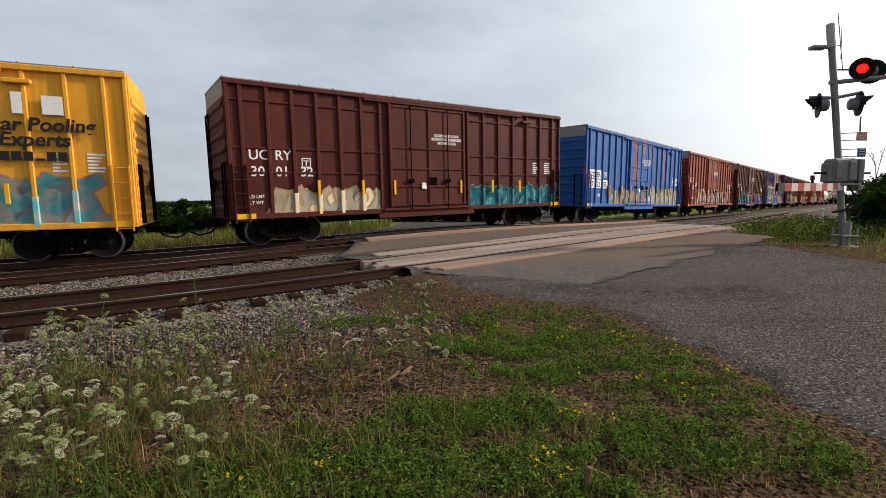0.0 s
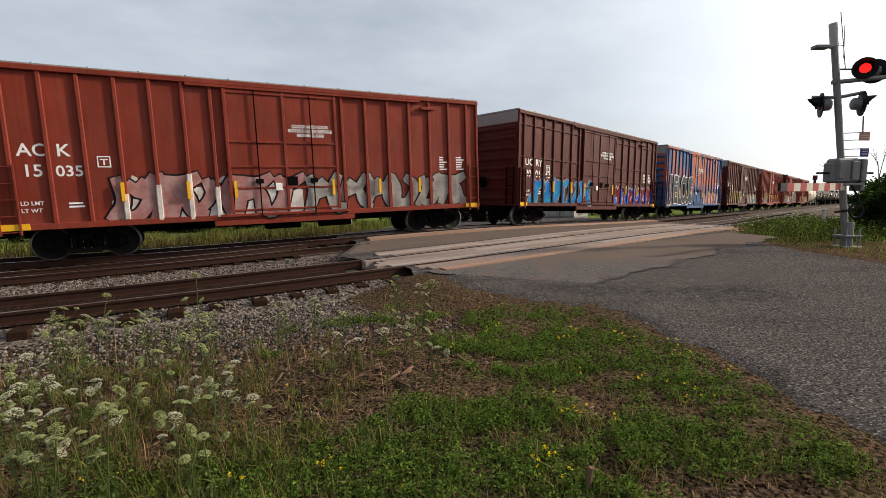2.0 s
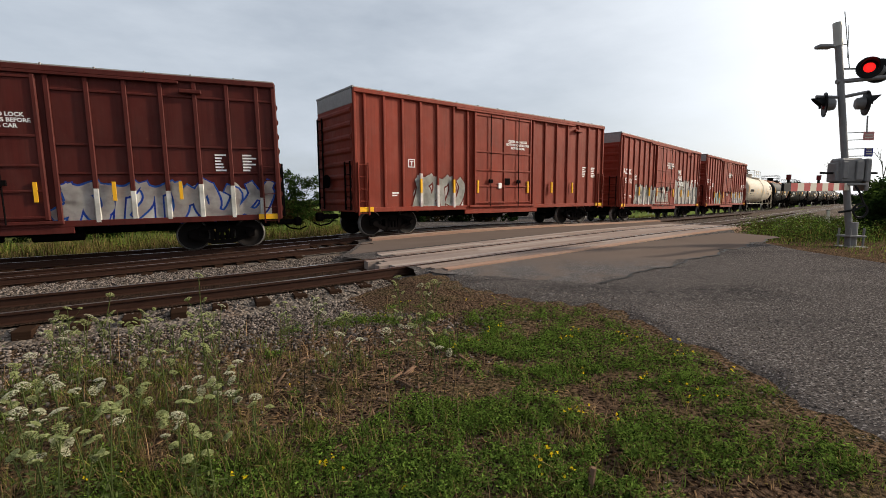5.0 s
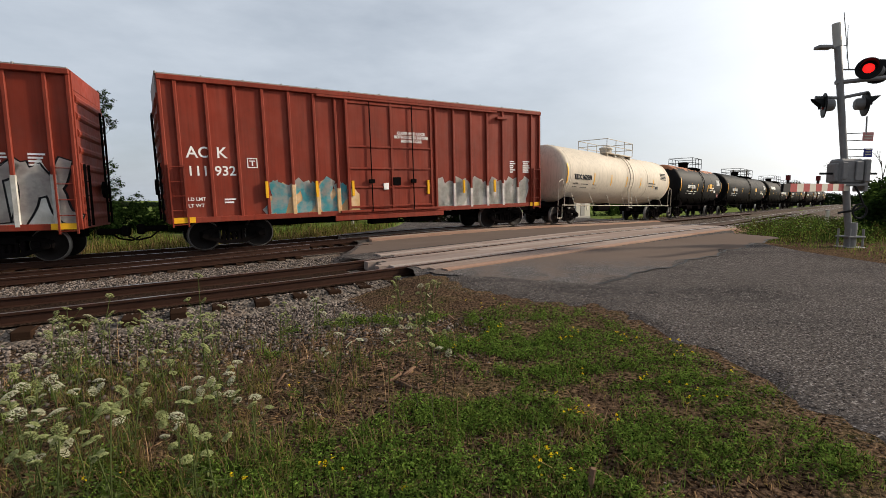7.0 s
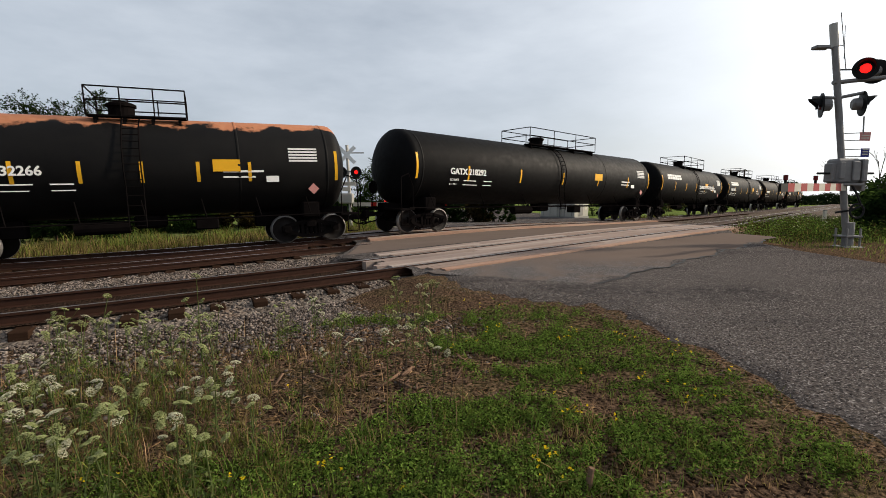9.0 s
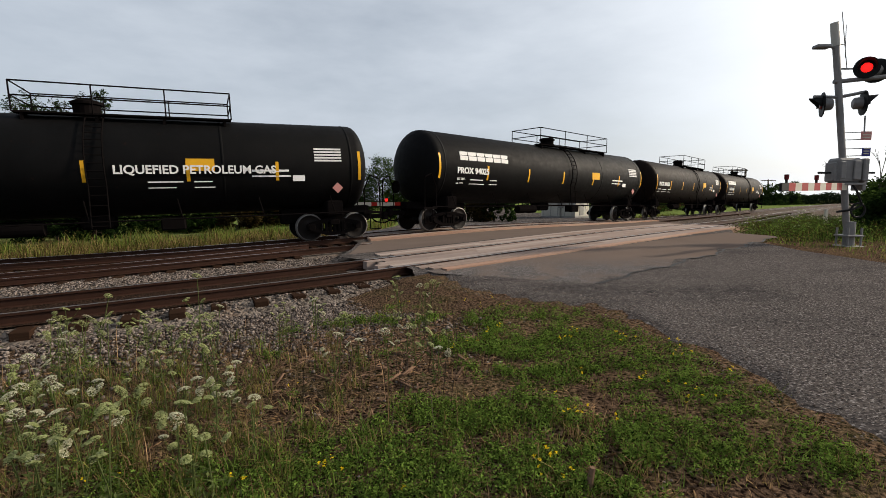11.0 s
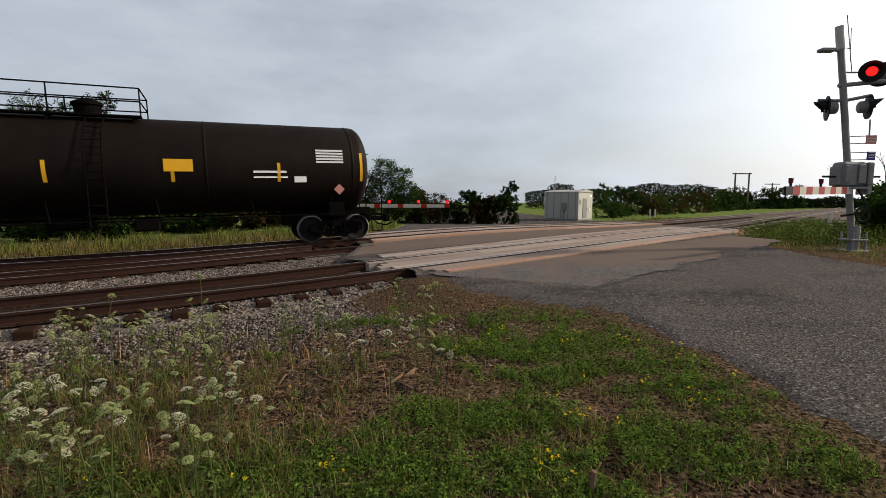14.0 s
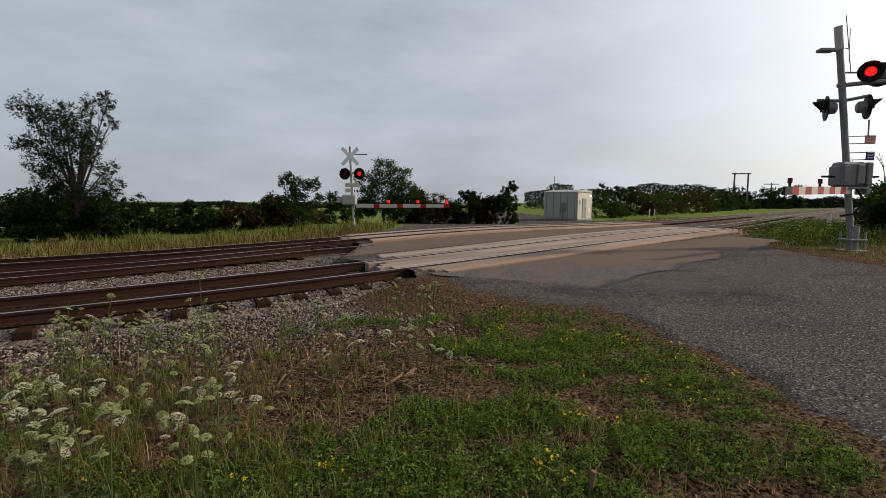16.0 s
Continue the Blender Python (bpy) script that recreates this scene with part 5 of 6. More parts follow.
def bungalow():
    root = tagged(new("equipment_bungalow"), "silver metal railway equipment bungalow with doors", "equipment shed")
    root.matrix_basis = pose(15.3, 53.4, -.72, 0, 0, 50)
    w, d, h = 4.0, 4.3, 3.35
    wall = part("wall", box(bmesh.new(), (0, 0, .2), (w, d, h), .03), M["alu"], root, "ribbed silver wall")
    part("plinth", box(bmesh.new(), (-.05, -.05, -.1), (w + .05, d + .05, .2), .02), M["galv"], root)
    bm = bmesh.new()
    v = [bm.verts.new(p) for p in ((-.15, -.15, h), (w + .15, -.15, h), (w + .15, d + .15, h), (-.15, d + .15, h), (w * .5, -.15, h + .28), (w * .5, d + .15, h + .28))]
    for f in ((0, 1, 4), (1, 2, 5, 4), (2, 3, 5), (3, 0, 4, 5), (0, 3, 2, 1)):
        bm.faces.new([v[i] for i in f])
    part("roof", bm, M["alu"], root)
    for k in range(5):
        y = .35 + k * .9
        part("panel_seam", box(bmesh.new(), (-.03, y - .03, .25), (.01, y + .03, h - .05)), M["galv"], root)
    door = part("door", box(bmesh.new(), (1.2, -.05, .3), (2.3, .0, 2.6), .02), M["galv"], root, "grey steel door")
    part("handle", box(bmesh.new(), (2.1, -.09, 1.3), (2.16, -.05, 1.5)), M["black"], door)
    part("vent", box(bmesh.new(), (2.9, -.05, 1.0), (3.4, .0, 1.5), .01), M["white_band"], root)
    part("vent", box(bmesh.new(), (.3, -.05, 1.9), (.7, .0, 2.4), .01), M["galv"], root)
    part("meter_box", box(bmesh.new(), (-.22, 1.5, 1.2), (.0, 2.1, 2.1), .02), M["galv"], root)
    part("meter_pipe", tube(bmesh.new(), (-.12, 1.8, -.2), (-.12, 1.8, 1.3), .05, 8), M["galv"], root)
    part("antenna", tube(bmesh.new(), (.4, 3.2, h), (.4, 3.2, h + 1.9), .04, 6), M["galv"], root)
    part("door_lamp", box(bmesh.new(), (3.3, -.14, 2.8), (3.5, -.02, 2.95), .02), M["lamp_white"], root, "small lit door lamp")


bungalow()


def marker_post(x, y, z, h, label):
    root = tagged(new("marker_post"), label, "marker post", "marker posts")
    root.matrix_basis = pose(x, y, z)
    part("post", box(bmesh.new(), (-.09, -.06, -.1), (.09, .06, h), .02), M["white_band"], root)
    part("cap", box(bmesh.new(), (-.10, -.07, h), (.10, .07, h + .06), .015), M["galv"], root)


marker_post(22.6, 27.3, -.25, 1.0, "weathered white marker post beside the near track")
marker_post(31.4, 69.5, -.78, 1.2, "weathered white marker post beside the far track")
marker_post(30.7, 69.6, -.78, 1.2, "weathered white marker post beside the far track")


def utility_pole(x, y, double):
    root = tagged(new("utility_pole"), "weathered wooden H-frame utility pole" if double else "weathered wooden utility pole with one crossarm", "utility pole", "utility poles")
    root.matrix_basis = pose(x, y, -.76)
    for dx in ((0, 4.4) if double else (0,)):
        part("pole", tube(bmesh.new(), (dx, 0, 0), (dx, 0, 11.9 if double else 10.4), .30, 10, .24), M["pole_wood"], root)
    if double:
        for z in (11.6, 5.6):
            part("crossarm", box(bmesh.new(), (-.9, -.2, z - .18), (5.2, .2, z + .18), .03), M["pole_wood"], root)
    else:
        part("crossarm", box(bmesh.new(), (-3.0, -.2, 9.8), (3.0, .2, 10.1), .03), M["pole_wood"], root)


utility_pole(93.3, 150.8, True)
utility_pole(133.4, 191.0, False)


# ---- plants ----
def quick_mesh(name, verts, faces, mats, slots=None):
    """verts n x 3, faces m x 3 or m x 4, as arrays."""
    me = bpy.data.meshes.new(name)
    verts, faces = np.asarray(verts, dtype=np.float32), np.asarray(faces, dtype=np.int32)
    k = faces.shape[1]
    me.vertices.add(len(verts))
    me.vertices.foreach_set("co", verts.ravel())
    me.loops.add(faces.size)
    me.loops.foreach_set("vertex_index", faces.ravel())
    me.polygons.add(len(faces))
    me.polygons.foreach_set("loop_start", np.arange(0, faces.size, k, dtype=np.int32))
    for m in (mats if isinstance(mats, (list, tuple)) else [mats]):
        me.materials.append(m)
    if slots is not None:
        me.polygons.foreach_set("material_index", np.asarray(slots, dtype=np.int32))
    me.update(calc_edges=True)
    me.validate()
    return me


def blades(name, x, y, z, h, w, mats, label, rng, lean=.45, slots=None):
    """Bent, tapering grass blades at the given feet."""
    n = len(x)
    a = rng.uniform(0, 2 * np.pi, n)
    b = a + rng.uniform(-.7, .7, n)
    l = rng.uniform(.1, lean, n) * h
    foot = np.stack([x, y, z], 1)
    side = np.stack([np.cos(a + np.pi / 2), np.sin(a + np.pi / 2), 0 * a], 1) * (w / 2)[:, None]
    mid = foot + np.stack([np.cos(b) * l * .35, np.sin(b) * l * .35, h * .58], 1)
    tip = foot + np.stack([np.cos(b) * l, np.sin(b) * l, h * rng.uniform(.8, 1, n)], 1)
    v = np.stack([foot - side, foot + side, mid + side * .75, mid - side * .75, tip + side * .12, tip - side * .12], 1).reshape(-1, 3)
    i = np.arange(n)[:, None] * 6
    f = np.concatenate([i + np.array([[0, 1, 2, 3]]), i + np.array([[3, 2, 4, 5]])], 0)
    s = None if slots is None else np.concatenate([slots, slots])
    return tagged(new(name, quick_mesh(name, v, f, mats, s)), label, "grass", kind="stuff")


def scraps(name, p, size, tilt, mats, label, rng, category, stretch=(.7, 1.5), parent=None, slots=None):
    """Small leaf-shaped facets at points p (n x 3)."""
    n = len(p)
    a, t, r = rng.uniform(0, 2 * np.pi, n), rng.uniform(0, tilt, n), rng.uniform(0, 2 * np.pi, n)
    nx, ny, nz = np.sin(t) * np.cos(a), np.sin(t) * np.sin(a), np.cos(t)
    nrm = np.stack([nx, ny, nz], 1)
    ref = np.where(np.abs(nz)[:, None] < .9, np.array([[0, 0, 1.0]]), np.array([[1.0, 0, 0]]))
    u = np.cross(nrm, ref)
    u /= np.linalg.norm(u, axis=1)[:, None]
    q = np.cross(nrm, u)
    u, q = u * np.cos(r)[:, None] + q * np.sin(r)[:, None], q * np.cos(r)[:, None] - u * np.sin(r)[:, None]
    su = (size * rng.uniform(*stretch, n))[:, None]
    sq = (size * rng.uniform(.35, .6, n))[:, None]
    v = np.stack([p - u * su, p - u * su * .1 + q * sq, p + u * su, p - u * su * .1 - q * sq], 1).reshape(-1, 3)
    f = np.arange(n * 4).reshape(-1, 4)
    ob = new(name, quick_mesh(name, v, f, mats, slots))
    if parent:
        ob.parent = parent
        return ob
    return tagged(ob, label, category, kind="stuff")


def off_road(x, y, margin=0.1):
    s, o = along(x, y)
    return (s < road_edge(o, ROAD_L) - margin) | (s > road_edge(o, ROAD_R) + margin)


def patchy(x, y, scale, seed):
    return np.array([noise.fractal((a * scale, b * scale, seed), 1.0, 2.0, 3) for a, b in zip(x, y)])


rng = np.random.default_rng(5)


def verge_points(n, x0, x1, y0, y1, power=1.0):
    """Feet spread over the near verge, denser towards the camera."""
    y = y0 + (y1 - y0) * rng.random(n) ** power
    x = x0 + (x1 - x0) * rng.random(n)
    keep = (np.abs(x) < y * 1.02 + .6) & off_road(x, y)
    s, o = along(x, y)
    bank = (s < -7.2) & (x < -.9)
    keep &= o > np.where(bank, 11.3, 10.1) + rng.exponential(.55, len(o)) * bank
    x, y = x[keep], y[keep]
    return x, y


GREEN = [(.6, 8.5, 1.7, .9), (1.9, 7.5, 1.0, .5), (.2, 7.2, .8, .35), (1.4, 6.3, 1.2, .36), (2.6, 5.9, .8, .3), (.45, 5.1, .55, .34), (1.6, 5.0, 1.2, .42), (2.6, 4.5, 1.1, .42),
         (1.0, 4.15, .42, .26), (2.4, 3.6, .9, .42), (3.2, 3.3, .5, .45), (.3, 3.4, .8, .26), (-.25, 2.9, .8, .28), (1.5, 2.85, .9, .28), (3.6, 3.9, .5, .3), (-1.1, 6.4, .5, .25), (-1.2, 2.7, .9, .25),
         (3.0, 5.2, .6, .3), (3.4, 4.7, .6, .3), (3.9, 4.2, .6, .35), (3.4, 2.9, .7, .3), (2.4, 2.75, .7, .25), (.2, 2.6, .9, .2), (-.1, 8.4, .7, .5), (4.2, 3.6, .5, .3), (2.3, 6.6, .7, .3),
         (.1, 9.2, .8, .5), (1.2, 8.9, .9, .4), (2.2, 8.0, .6, .4), (2.8, 7.2, .6, .4), (3.2, 6.3, .5, .3)]


def greenness(x, y):
    """How green the verge is at places on the plan: overlapping soft patches of herbs."""
    g = np.zeros(len(x))
    for px, py, rx, ry in GREEN:
        g = np.maximum(g, np.exp(-(((x - px) / rx) ** 2 + ((y - py) / ry) ** 2) * .8))
    return g


# upright leafy herbs in patches, with yellow flowers
cx, cy = verge_points(15000, -4, 5.6, 1.9, 10.4, 1.1)
k = greenness(cx, cy) + .62 * patchy(cx, cy, 2.4, 4.0) + rng.normal(0, .08, len(cx))
keep = k > .40
cx, cy = cx[keep], cy[keep]
rad = rng.uniform(.03, .09, len(cx)) * (1 + .05 * cy)
tall = rng.uniform(.03, .12, len(cx))
m = 42
q, a = np.sqrt(rng.random((len(cx), m))), rng.uniform(0, 2 * np.pi, (len(cx), m))
x = (cx[:, None] + rad[:, None] * q * np.cos(a)).ravel()
y = (cy[:, None] + rad[:, None] * q * np.sin(a)).ravel()
z = (tall[:, None] * (1 - .6 * q ** 2) * rng.uniform(.15, 1.1, q.shape)).ravel()
keep = off_road(x, y, -.15)
x, y, z = x[keep], y[keep], z[keep]
scraps("clover", np.stack([x, y, ground_z(x, y) + z + .006], 1), .0105 * (1 + .05 * y), 1.25, M["clover"], "low dark green clover and herb clumps", rng, "ground cover", (.8, 1.5))
clumps = np.stack([cx, cy, tall], 1)
x2 = np.repeat(cx, 6) + rng.normal(0, .09, len(cx) * 6)
y2 = np.repeat(cy, 6) + rng.normal(0, .09, len(cx) * 6)
keep = off_road(x2, y2, -.1)
x2, y2 = x2[keep], y2[keep]
blades("green_grass", x2, y2, ground_z(x2, y2) - .01, rng.uniform(.04, .13, len(x2)), rng.uniform(.003, .006, len(x2)), [M["grass"], M["clover"]], "short green grass tufts", rng, 1.0, rng.integers(0, 2, len(x2)))
# tufts of grass on the weedy side and along the bottom of the bank
cx, cy = verge_points(3300, -4.6, 3.4, 2.0, 6.4, 1.3)
w = np.clip(1.15 - np.abs(cy - 2.9) * .42, .12, 1) * np.where(cx < -.7, .8, np.where(cy < 3.4, .38, .06))
keep = rng.random(len(cx)) < w * np.clip(.65 + patchy(cx, cy, 1.3, 9.0), .1, 1)
cx, cy = cx[keep], cy[keep]
per = 22
size = np.repeat(rng.uniform(.45, 1.0, len(cx)), per)
x4 = np.repeat(cx, per) + rng.normal(0, .035, len(cx) * per)
y4 = np.repeat(cy, per) + rng.normal(0, .035, len(cx) * per)
tone = np.repeat(rng.choice(4, len(cx), p=[.22, .40, .16, .22]), per)
tone = np.where(rng.random(len(tone)) < .2, 2, tone)
blades("tall_grass", x4, y4, ground_z(x4, y4) - .01, rng.uniform(.08, .30, len(x4)) * size * np.where(x4 < -.3, 1, .6), rng.uniform(.003, .0075, len(x4)), [M["weed"], M["grass"], M["straw"], M["clover"]],
       "tall yellowing roadside grass in tufts", rng, 1.15, tone)
x3, y3 = verge_points(34000, -5, 4.6, 1.9, 9, 1.4)
keep = rng.random(len(x3)) < np.clip(.55 - greenness(x3, y3) * .25, .1, 1) * np.clip(1.25 - y3 * .15, .06, 1) * np.clip(.6 + patchy(x3, y3, 1.1, 15.0), .1, 1)
x3, y3 = x3[keep], y3[keep]
blades("dry_grass", x3, y3, ground_z(x3, y3) - .01, rng.uniform(.03, .13, len(x3)), rng.uniform(.002, .005, len(x3)), M["straw"], "dry straw-coloured grass and litter", rng, 2.2)
# dead brown stalks among the weeds
x5, y5 = verge_points(520, -4.5, .2, 3.2, 7.0, 1.0)
blades("dead_stalks", x5, y5, ground_z(x5, y5) - .01, rng.uniform(.15, .55, len(x5)), rng.uniform(.004, .008, len(x5)), [M["bark"], M["straw"]], "dead brown weed stalks", rng, .5, rng.integers(0, 2, len(x5)))


pick = (patchy(clumps[:, 0], clumps[:, 1], 2.4, 21.0) > .25) & (rng.random(len(clumps)) < .15)
fc = np.repeat(clumps[pick], 2, 0)
fx, fy = fc[:, 0] + rng.normal(0, .05, len(fc)), fc[:, 1] + rng.normal(0, .05, len(fc))
pts = np.stack([fx, fy, ground_z(fx, fy) + fc[:, 2] + rng.uniform(.01, .05, len(fx))], 1)
n = len(pts)
pts = np.repeat(pts, 5, 0) + rng.normal(0, .006, (n * 5, 3))
scraps("yellow_flowers", pts, .0115, .8, M["petal"], "small yellow wildflowers among the clover", rng, "flowers", (.8, 1.2))


def wild_carrot(seed, tall, heads, green):
    r = np.random.default_rng(seed)
    root = tagged(new("wild_carrot"), "wild carrot plant with greenish flower umbels" if green else "wild carrot plant with white lacy flower umbels", "wildflower", "wild carrots")
    sway = r.uniform(-.16, .16, 2) * tall
    stem = bmesh.new()
    pipe(stem, [(0, 0, -.02), (sway[0] * .3, sway[1] * .3, tall * .5), (sway[0], sway[1], tall)], .0042, 5)
    ends = [(Vector((sway[0], sway[1], tall)), r.uniform(.030, .048))]
    for k in range(heads - 1):
        f = r.uniform(.4, .75)
        a = r.uniform(0, 6.28)
        foot = Vector((sway[0] * f, sway[1] * f, tall * f))
        end = foot + Vector((math.cos(a) * .12, math.sin(a) * .12, tall * r.uniform(.12, .3)))
        tube(stem, foot, end, .0022, 5)
        ends.append((end, r.uniform(.017, .033)))
    part("stem", stem, M["stem"], root)
    for end, rad in ends:
        m = 170
        q = np.sqrt(r.random(m)) * rad
        a = r.uniform(0, 2 * np.pi, m)
        tip = r.uniform(-.9, .9, 2)
        dx, dy = q * np.cos(a), q * np.sin(a)
        p = np.stack([end.x + dx, end.y + dy, end.z + .016 + .45 * rad * (1 - (q / rad) ** 2) + dx * tip[0] + dy * tip[1]], 1)
        scraps("umbel", p, .0078, .6, M["umbel_green"] if green else M["umbel"], "", r, "", (.8, 1.2), root)["kind"] = "stuff"
        bm = bmesh.new()
        for k in range(8):
            b = 2 * math.pi * k / 8
            tube(bm, end, end + Vector((rad * .75 * math.cos(b), rad * .75 * math.sin(b), .017 + rad * .75 * (math.cos(b) * tip[0] + math.sin(b) * tip[1]))), .0012, 4)
        tagged(part("ray", bm, M["stem"], root), kind="stuff")
    leaf = r.normal(0, .05, (26, 3)) * np.array([1, 1, 0]) + np.stack([np.zeros(26), np.zeros(26), r.uniform(.03, tall * .6, 26)], 1)
    tagged(scraps("leaf", leaf, .016, 1.2, M["stem"], "", r, "", (1, 2), root), kind="stuff")
    return root


carrots = [wild_carrot(40 + i, h, n, g) for i, (h, n, g) in enumerate(((.50, 3, False), (.42, 3, True), (.62, 4, True), (.36, 2, True), (.48, 4, True), (.30, 2, False)))]
spots = []
while len(spots) < 96:
    yy = 2.35 + 3.5 * float(rng.random()) ** 1.35 if len(spots) < 74 else float(rng.uniform(3.8, 6.8))
    xx = float(rng.uniform(-1.05, -.42)) * yy if len(spots) < 74 else float(rng.uniform(-.40, .0)) * yy
    if float(along(xx, yy)[1][0]) > 10.3 and bool(off_road(np.array([xx]), np.array([yy]), .3)[0]):
        spots.append((xx, yy))
carrots += [wild_carrot(71, .98, 6, True), wild_carrot(72, .86, 5, True)]
spots[:0] = [(-2.45, 4.6), (-3.3, 4.3)]
spots[:8] = spots[2:8] + spots[:2]
for i, (xx, yy) in enumerate(spots):
    m = pose(xx, yy, float(ground_z(xx, yy)[0]) - .01, 0, 0, float(rng.uniform(0, 360)))
    if i < len(carrots):
        carrots[i].matrix_basis = m
    else:
        copy_thing(carrots[i % 6], m)


# loose stones, splinters, sticks
def stones(name, x, y, z, size, mat, label):
    n = len(x)
    cube = np.array([(-1, -1, -1), (1, -1, -1), (1, 1, -1), (-1, 1, -1), (-1, -1, 1), (1, -1, 1), (1, 1, 1), (-1, 1, 1)], dtype=float)
    v = cube[None] * rng.uniform(.45, 1.0, (n, 8, 3)) * np.stack([rng.uniform(.7, 1.2, n), rng.uniform(.5, 1, n), rng.uniform(.4, .8, n)], 1)[:, None, :]
    a, b = rng.uniform(0, 6.28, n), rng.uniform(-.6, .6, n)
    c, s = np.cos(a)[:, None], np.sin(a)[:, None]
    cb, sb = np.cos(b)[:, None], np.sin(b)[:, None]
    vx, vy, vz = v[..., 0], v[..., 1], v[..., 2]
    vy, vz = vy * cb - vz * sb, vy * sb + vz * cb
    vx, vy = vx * c - vy * s, vx * s + vy * c
    v = np.stack([vx, vy, vz], -1) * (size / 2)[:, None, None] + np.stack([x, y, z], 1)[:, None, :]
    quad = np.array([(0, 3, 2, 1), (4, 5, 6, 7), (0, 1, 5, 4), (1, 2, 6, 5), (2, 3, 7, 6), (3, 0, 4, 7)])
    f = (np.arange(n)[:, None, None] * 8 + quad[None]).reshape(-1, 4)
    return tagged(new(name, quick_mesh(name, v.reshape(-1, 3), f, mat)), label, "stones", kind="stuff")


ss = rng.uniform(-17, -4.2, 42000)
oo = rng.uniform(3.4, 13.6, 42000)
nl = near_line(ss)
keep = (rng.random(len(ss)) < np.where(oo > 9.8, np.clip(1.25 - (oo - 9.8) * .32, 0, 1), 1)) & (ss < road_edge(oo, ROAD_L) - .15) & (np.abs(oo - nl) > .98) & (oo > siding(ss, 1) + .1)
ss, oo = ss[keep], oo[keep]
x, y = spot(ss, oo)
z = np.where(oo > 9.9, ground_z(x, y) + .012, rail_z(ss) + ground_shape(oo) + .035) + rng.uniform(-.01, .015, len(ss))
stones("ballast_stones", x, y, z, rng.uniform(.025, .065, len(ss)), M["ballast"], "loose grey crushed ballast stones")
ss = rng.uniform(10, 45, 9000)
oo = rng.uniform(1.2, 9.0, 9000)
keep = ss > road_edge(oo, ROAD_R) + .2
ss, oo = ss[keep], oo[keep]
x, y = spot(ss, oo)
stones("ballast_stones", x, y, rail_z(ss) + ground_shape(oo) + .03, rng.uniform(.05, .09, len(ss)), M["ballast"], "loose grey crushed ballast stones")
x, y = verge_points(5200, -4.5, 5, 1.6, 9.5, 1.2)
stones("pebbles", x, y, ground_z(x, y) + .004, rng.uniform(.008, .028, len(x)), M["ballast"], "small pebbles scattered on the verge")
# road grit along the edge
oo = rng.uniform(10.5, 17, 3500)
ss = road_edge(oo, ROAD_L) + np.abs(rng.normal(0, .7, 3500)) - .2
x, y = spot(ss, oo)
stones("road_grit", x, y, rail_z(ss) + road_shape(oo, near_line(ss)) + .004, rng.uniform(.006, .018, len(x)), M["ballast"], "loose grit along the road edge")
gx, gy = rng.normal(-1.9, 1.3, 15000), rng.normal(7.3, 1.0, 15000)
go = along(gx, gy)[1]
keep = (go > 9.6) & (gx > -4.5) & off_road(gx, gy) & (greenness(gx, gy) < .6)
gx, gy = gx[keep], gy[keep]
stones("gravel", gx, gy, ground_z(gx, gy) + .006, rng.uniform(.014, .042, len(gx)), M["ballast"], "dark crushed gravel below the near track")
cx = rng.normal(-.75, .72, 900)
cy = rng.normal(5.2, .85, 900)
keep = (cy > 3.2) & (cx < 1.0)
cx, cy = cx[keep], cy[keep]


def splinters(name, x, y, z, length, mat, label):
    n = len(x)
    a, t = rng.uniform(0, 6.28, n), rng.normal(0, .16, n)
    d = np.stack([np.cos(a) * np.cos(t), np.sin(a) * np.cos(t), np.sin(t)], 1) * (length / 2)[:, None]
    w = np.stack([-np.sin(a), np.cos(a), 0 * a], 1) * (length * rng.uniform(.04, .13, n))[:, None]
    h = np.array([[0, 0, 1.0]]) * (length * rng.uniform(.03, .07, n))[:, None]
    c = np.stack([x, y, z], 1)
    v = np.stack([c - d - w * .4, c + d - w * .6, c + d + w * .5, c - d + w, c - d - w * .4 + h, c + d * .9 - w * .6 + h, c + d * .9 + w * .5 + h, c - d * .95 + w + h], 1).reshape(-1, 3)
    quad = np.array([(0, 3, 2, 1), (4, 5, 6, 7), (0, 1, 5, 4), (1, 2, 6, 5), (2, 3, 7, 6), (3, 0, 4, 7)])
    f = (np.arange(n)[:, None, None] * 8 + quad[None]).reshape(-1, 4)
    return tagged(new(name, quick_mesh(name, v, f, mat)), label, "wood chips", kind="stuff")


splinters("wood_chips", cx, cy, ground_z(cx, cy) + .012, rng.uniform(.03, .17, len(cx)) * np.where(rng.random(len(cx)) < .06, 1.6, .8), M["chip"], "splintered wood chips and sticks on the dirt")
lx, ly = verge_points(16000, -5, 5, 1.5, 9.5, 1.3)
splinters("straw_litter", lx, ly, ground_z(lx, ly) + .006, rng.uniform(.02, .09, len(lx)), M["straw"], "dry straw litter lying on the dirt")
bm = bmesh.new()
tube(bm, (0, 0, -.05), (.015, .02, .19), .028, 8, .016)
tube(bm, (.012, 0, -.05), (.03, .02, .11), .014, 6, .008)
stake = part("wood_stake", bm, M["chip"], None)
tagged(stake, "short broken wooden stake standing in the grass", "stake").matrix_basis = pose(.83, 2.5, -.34, 6, 4, 0)


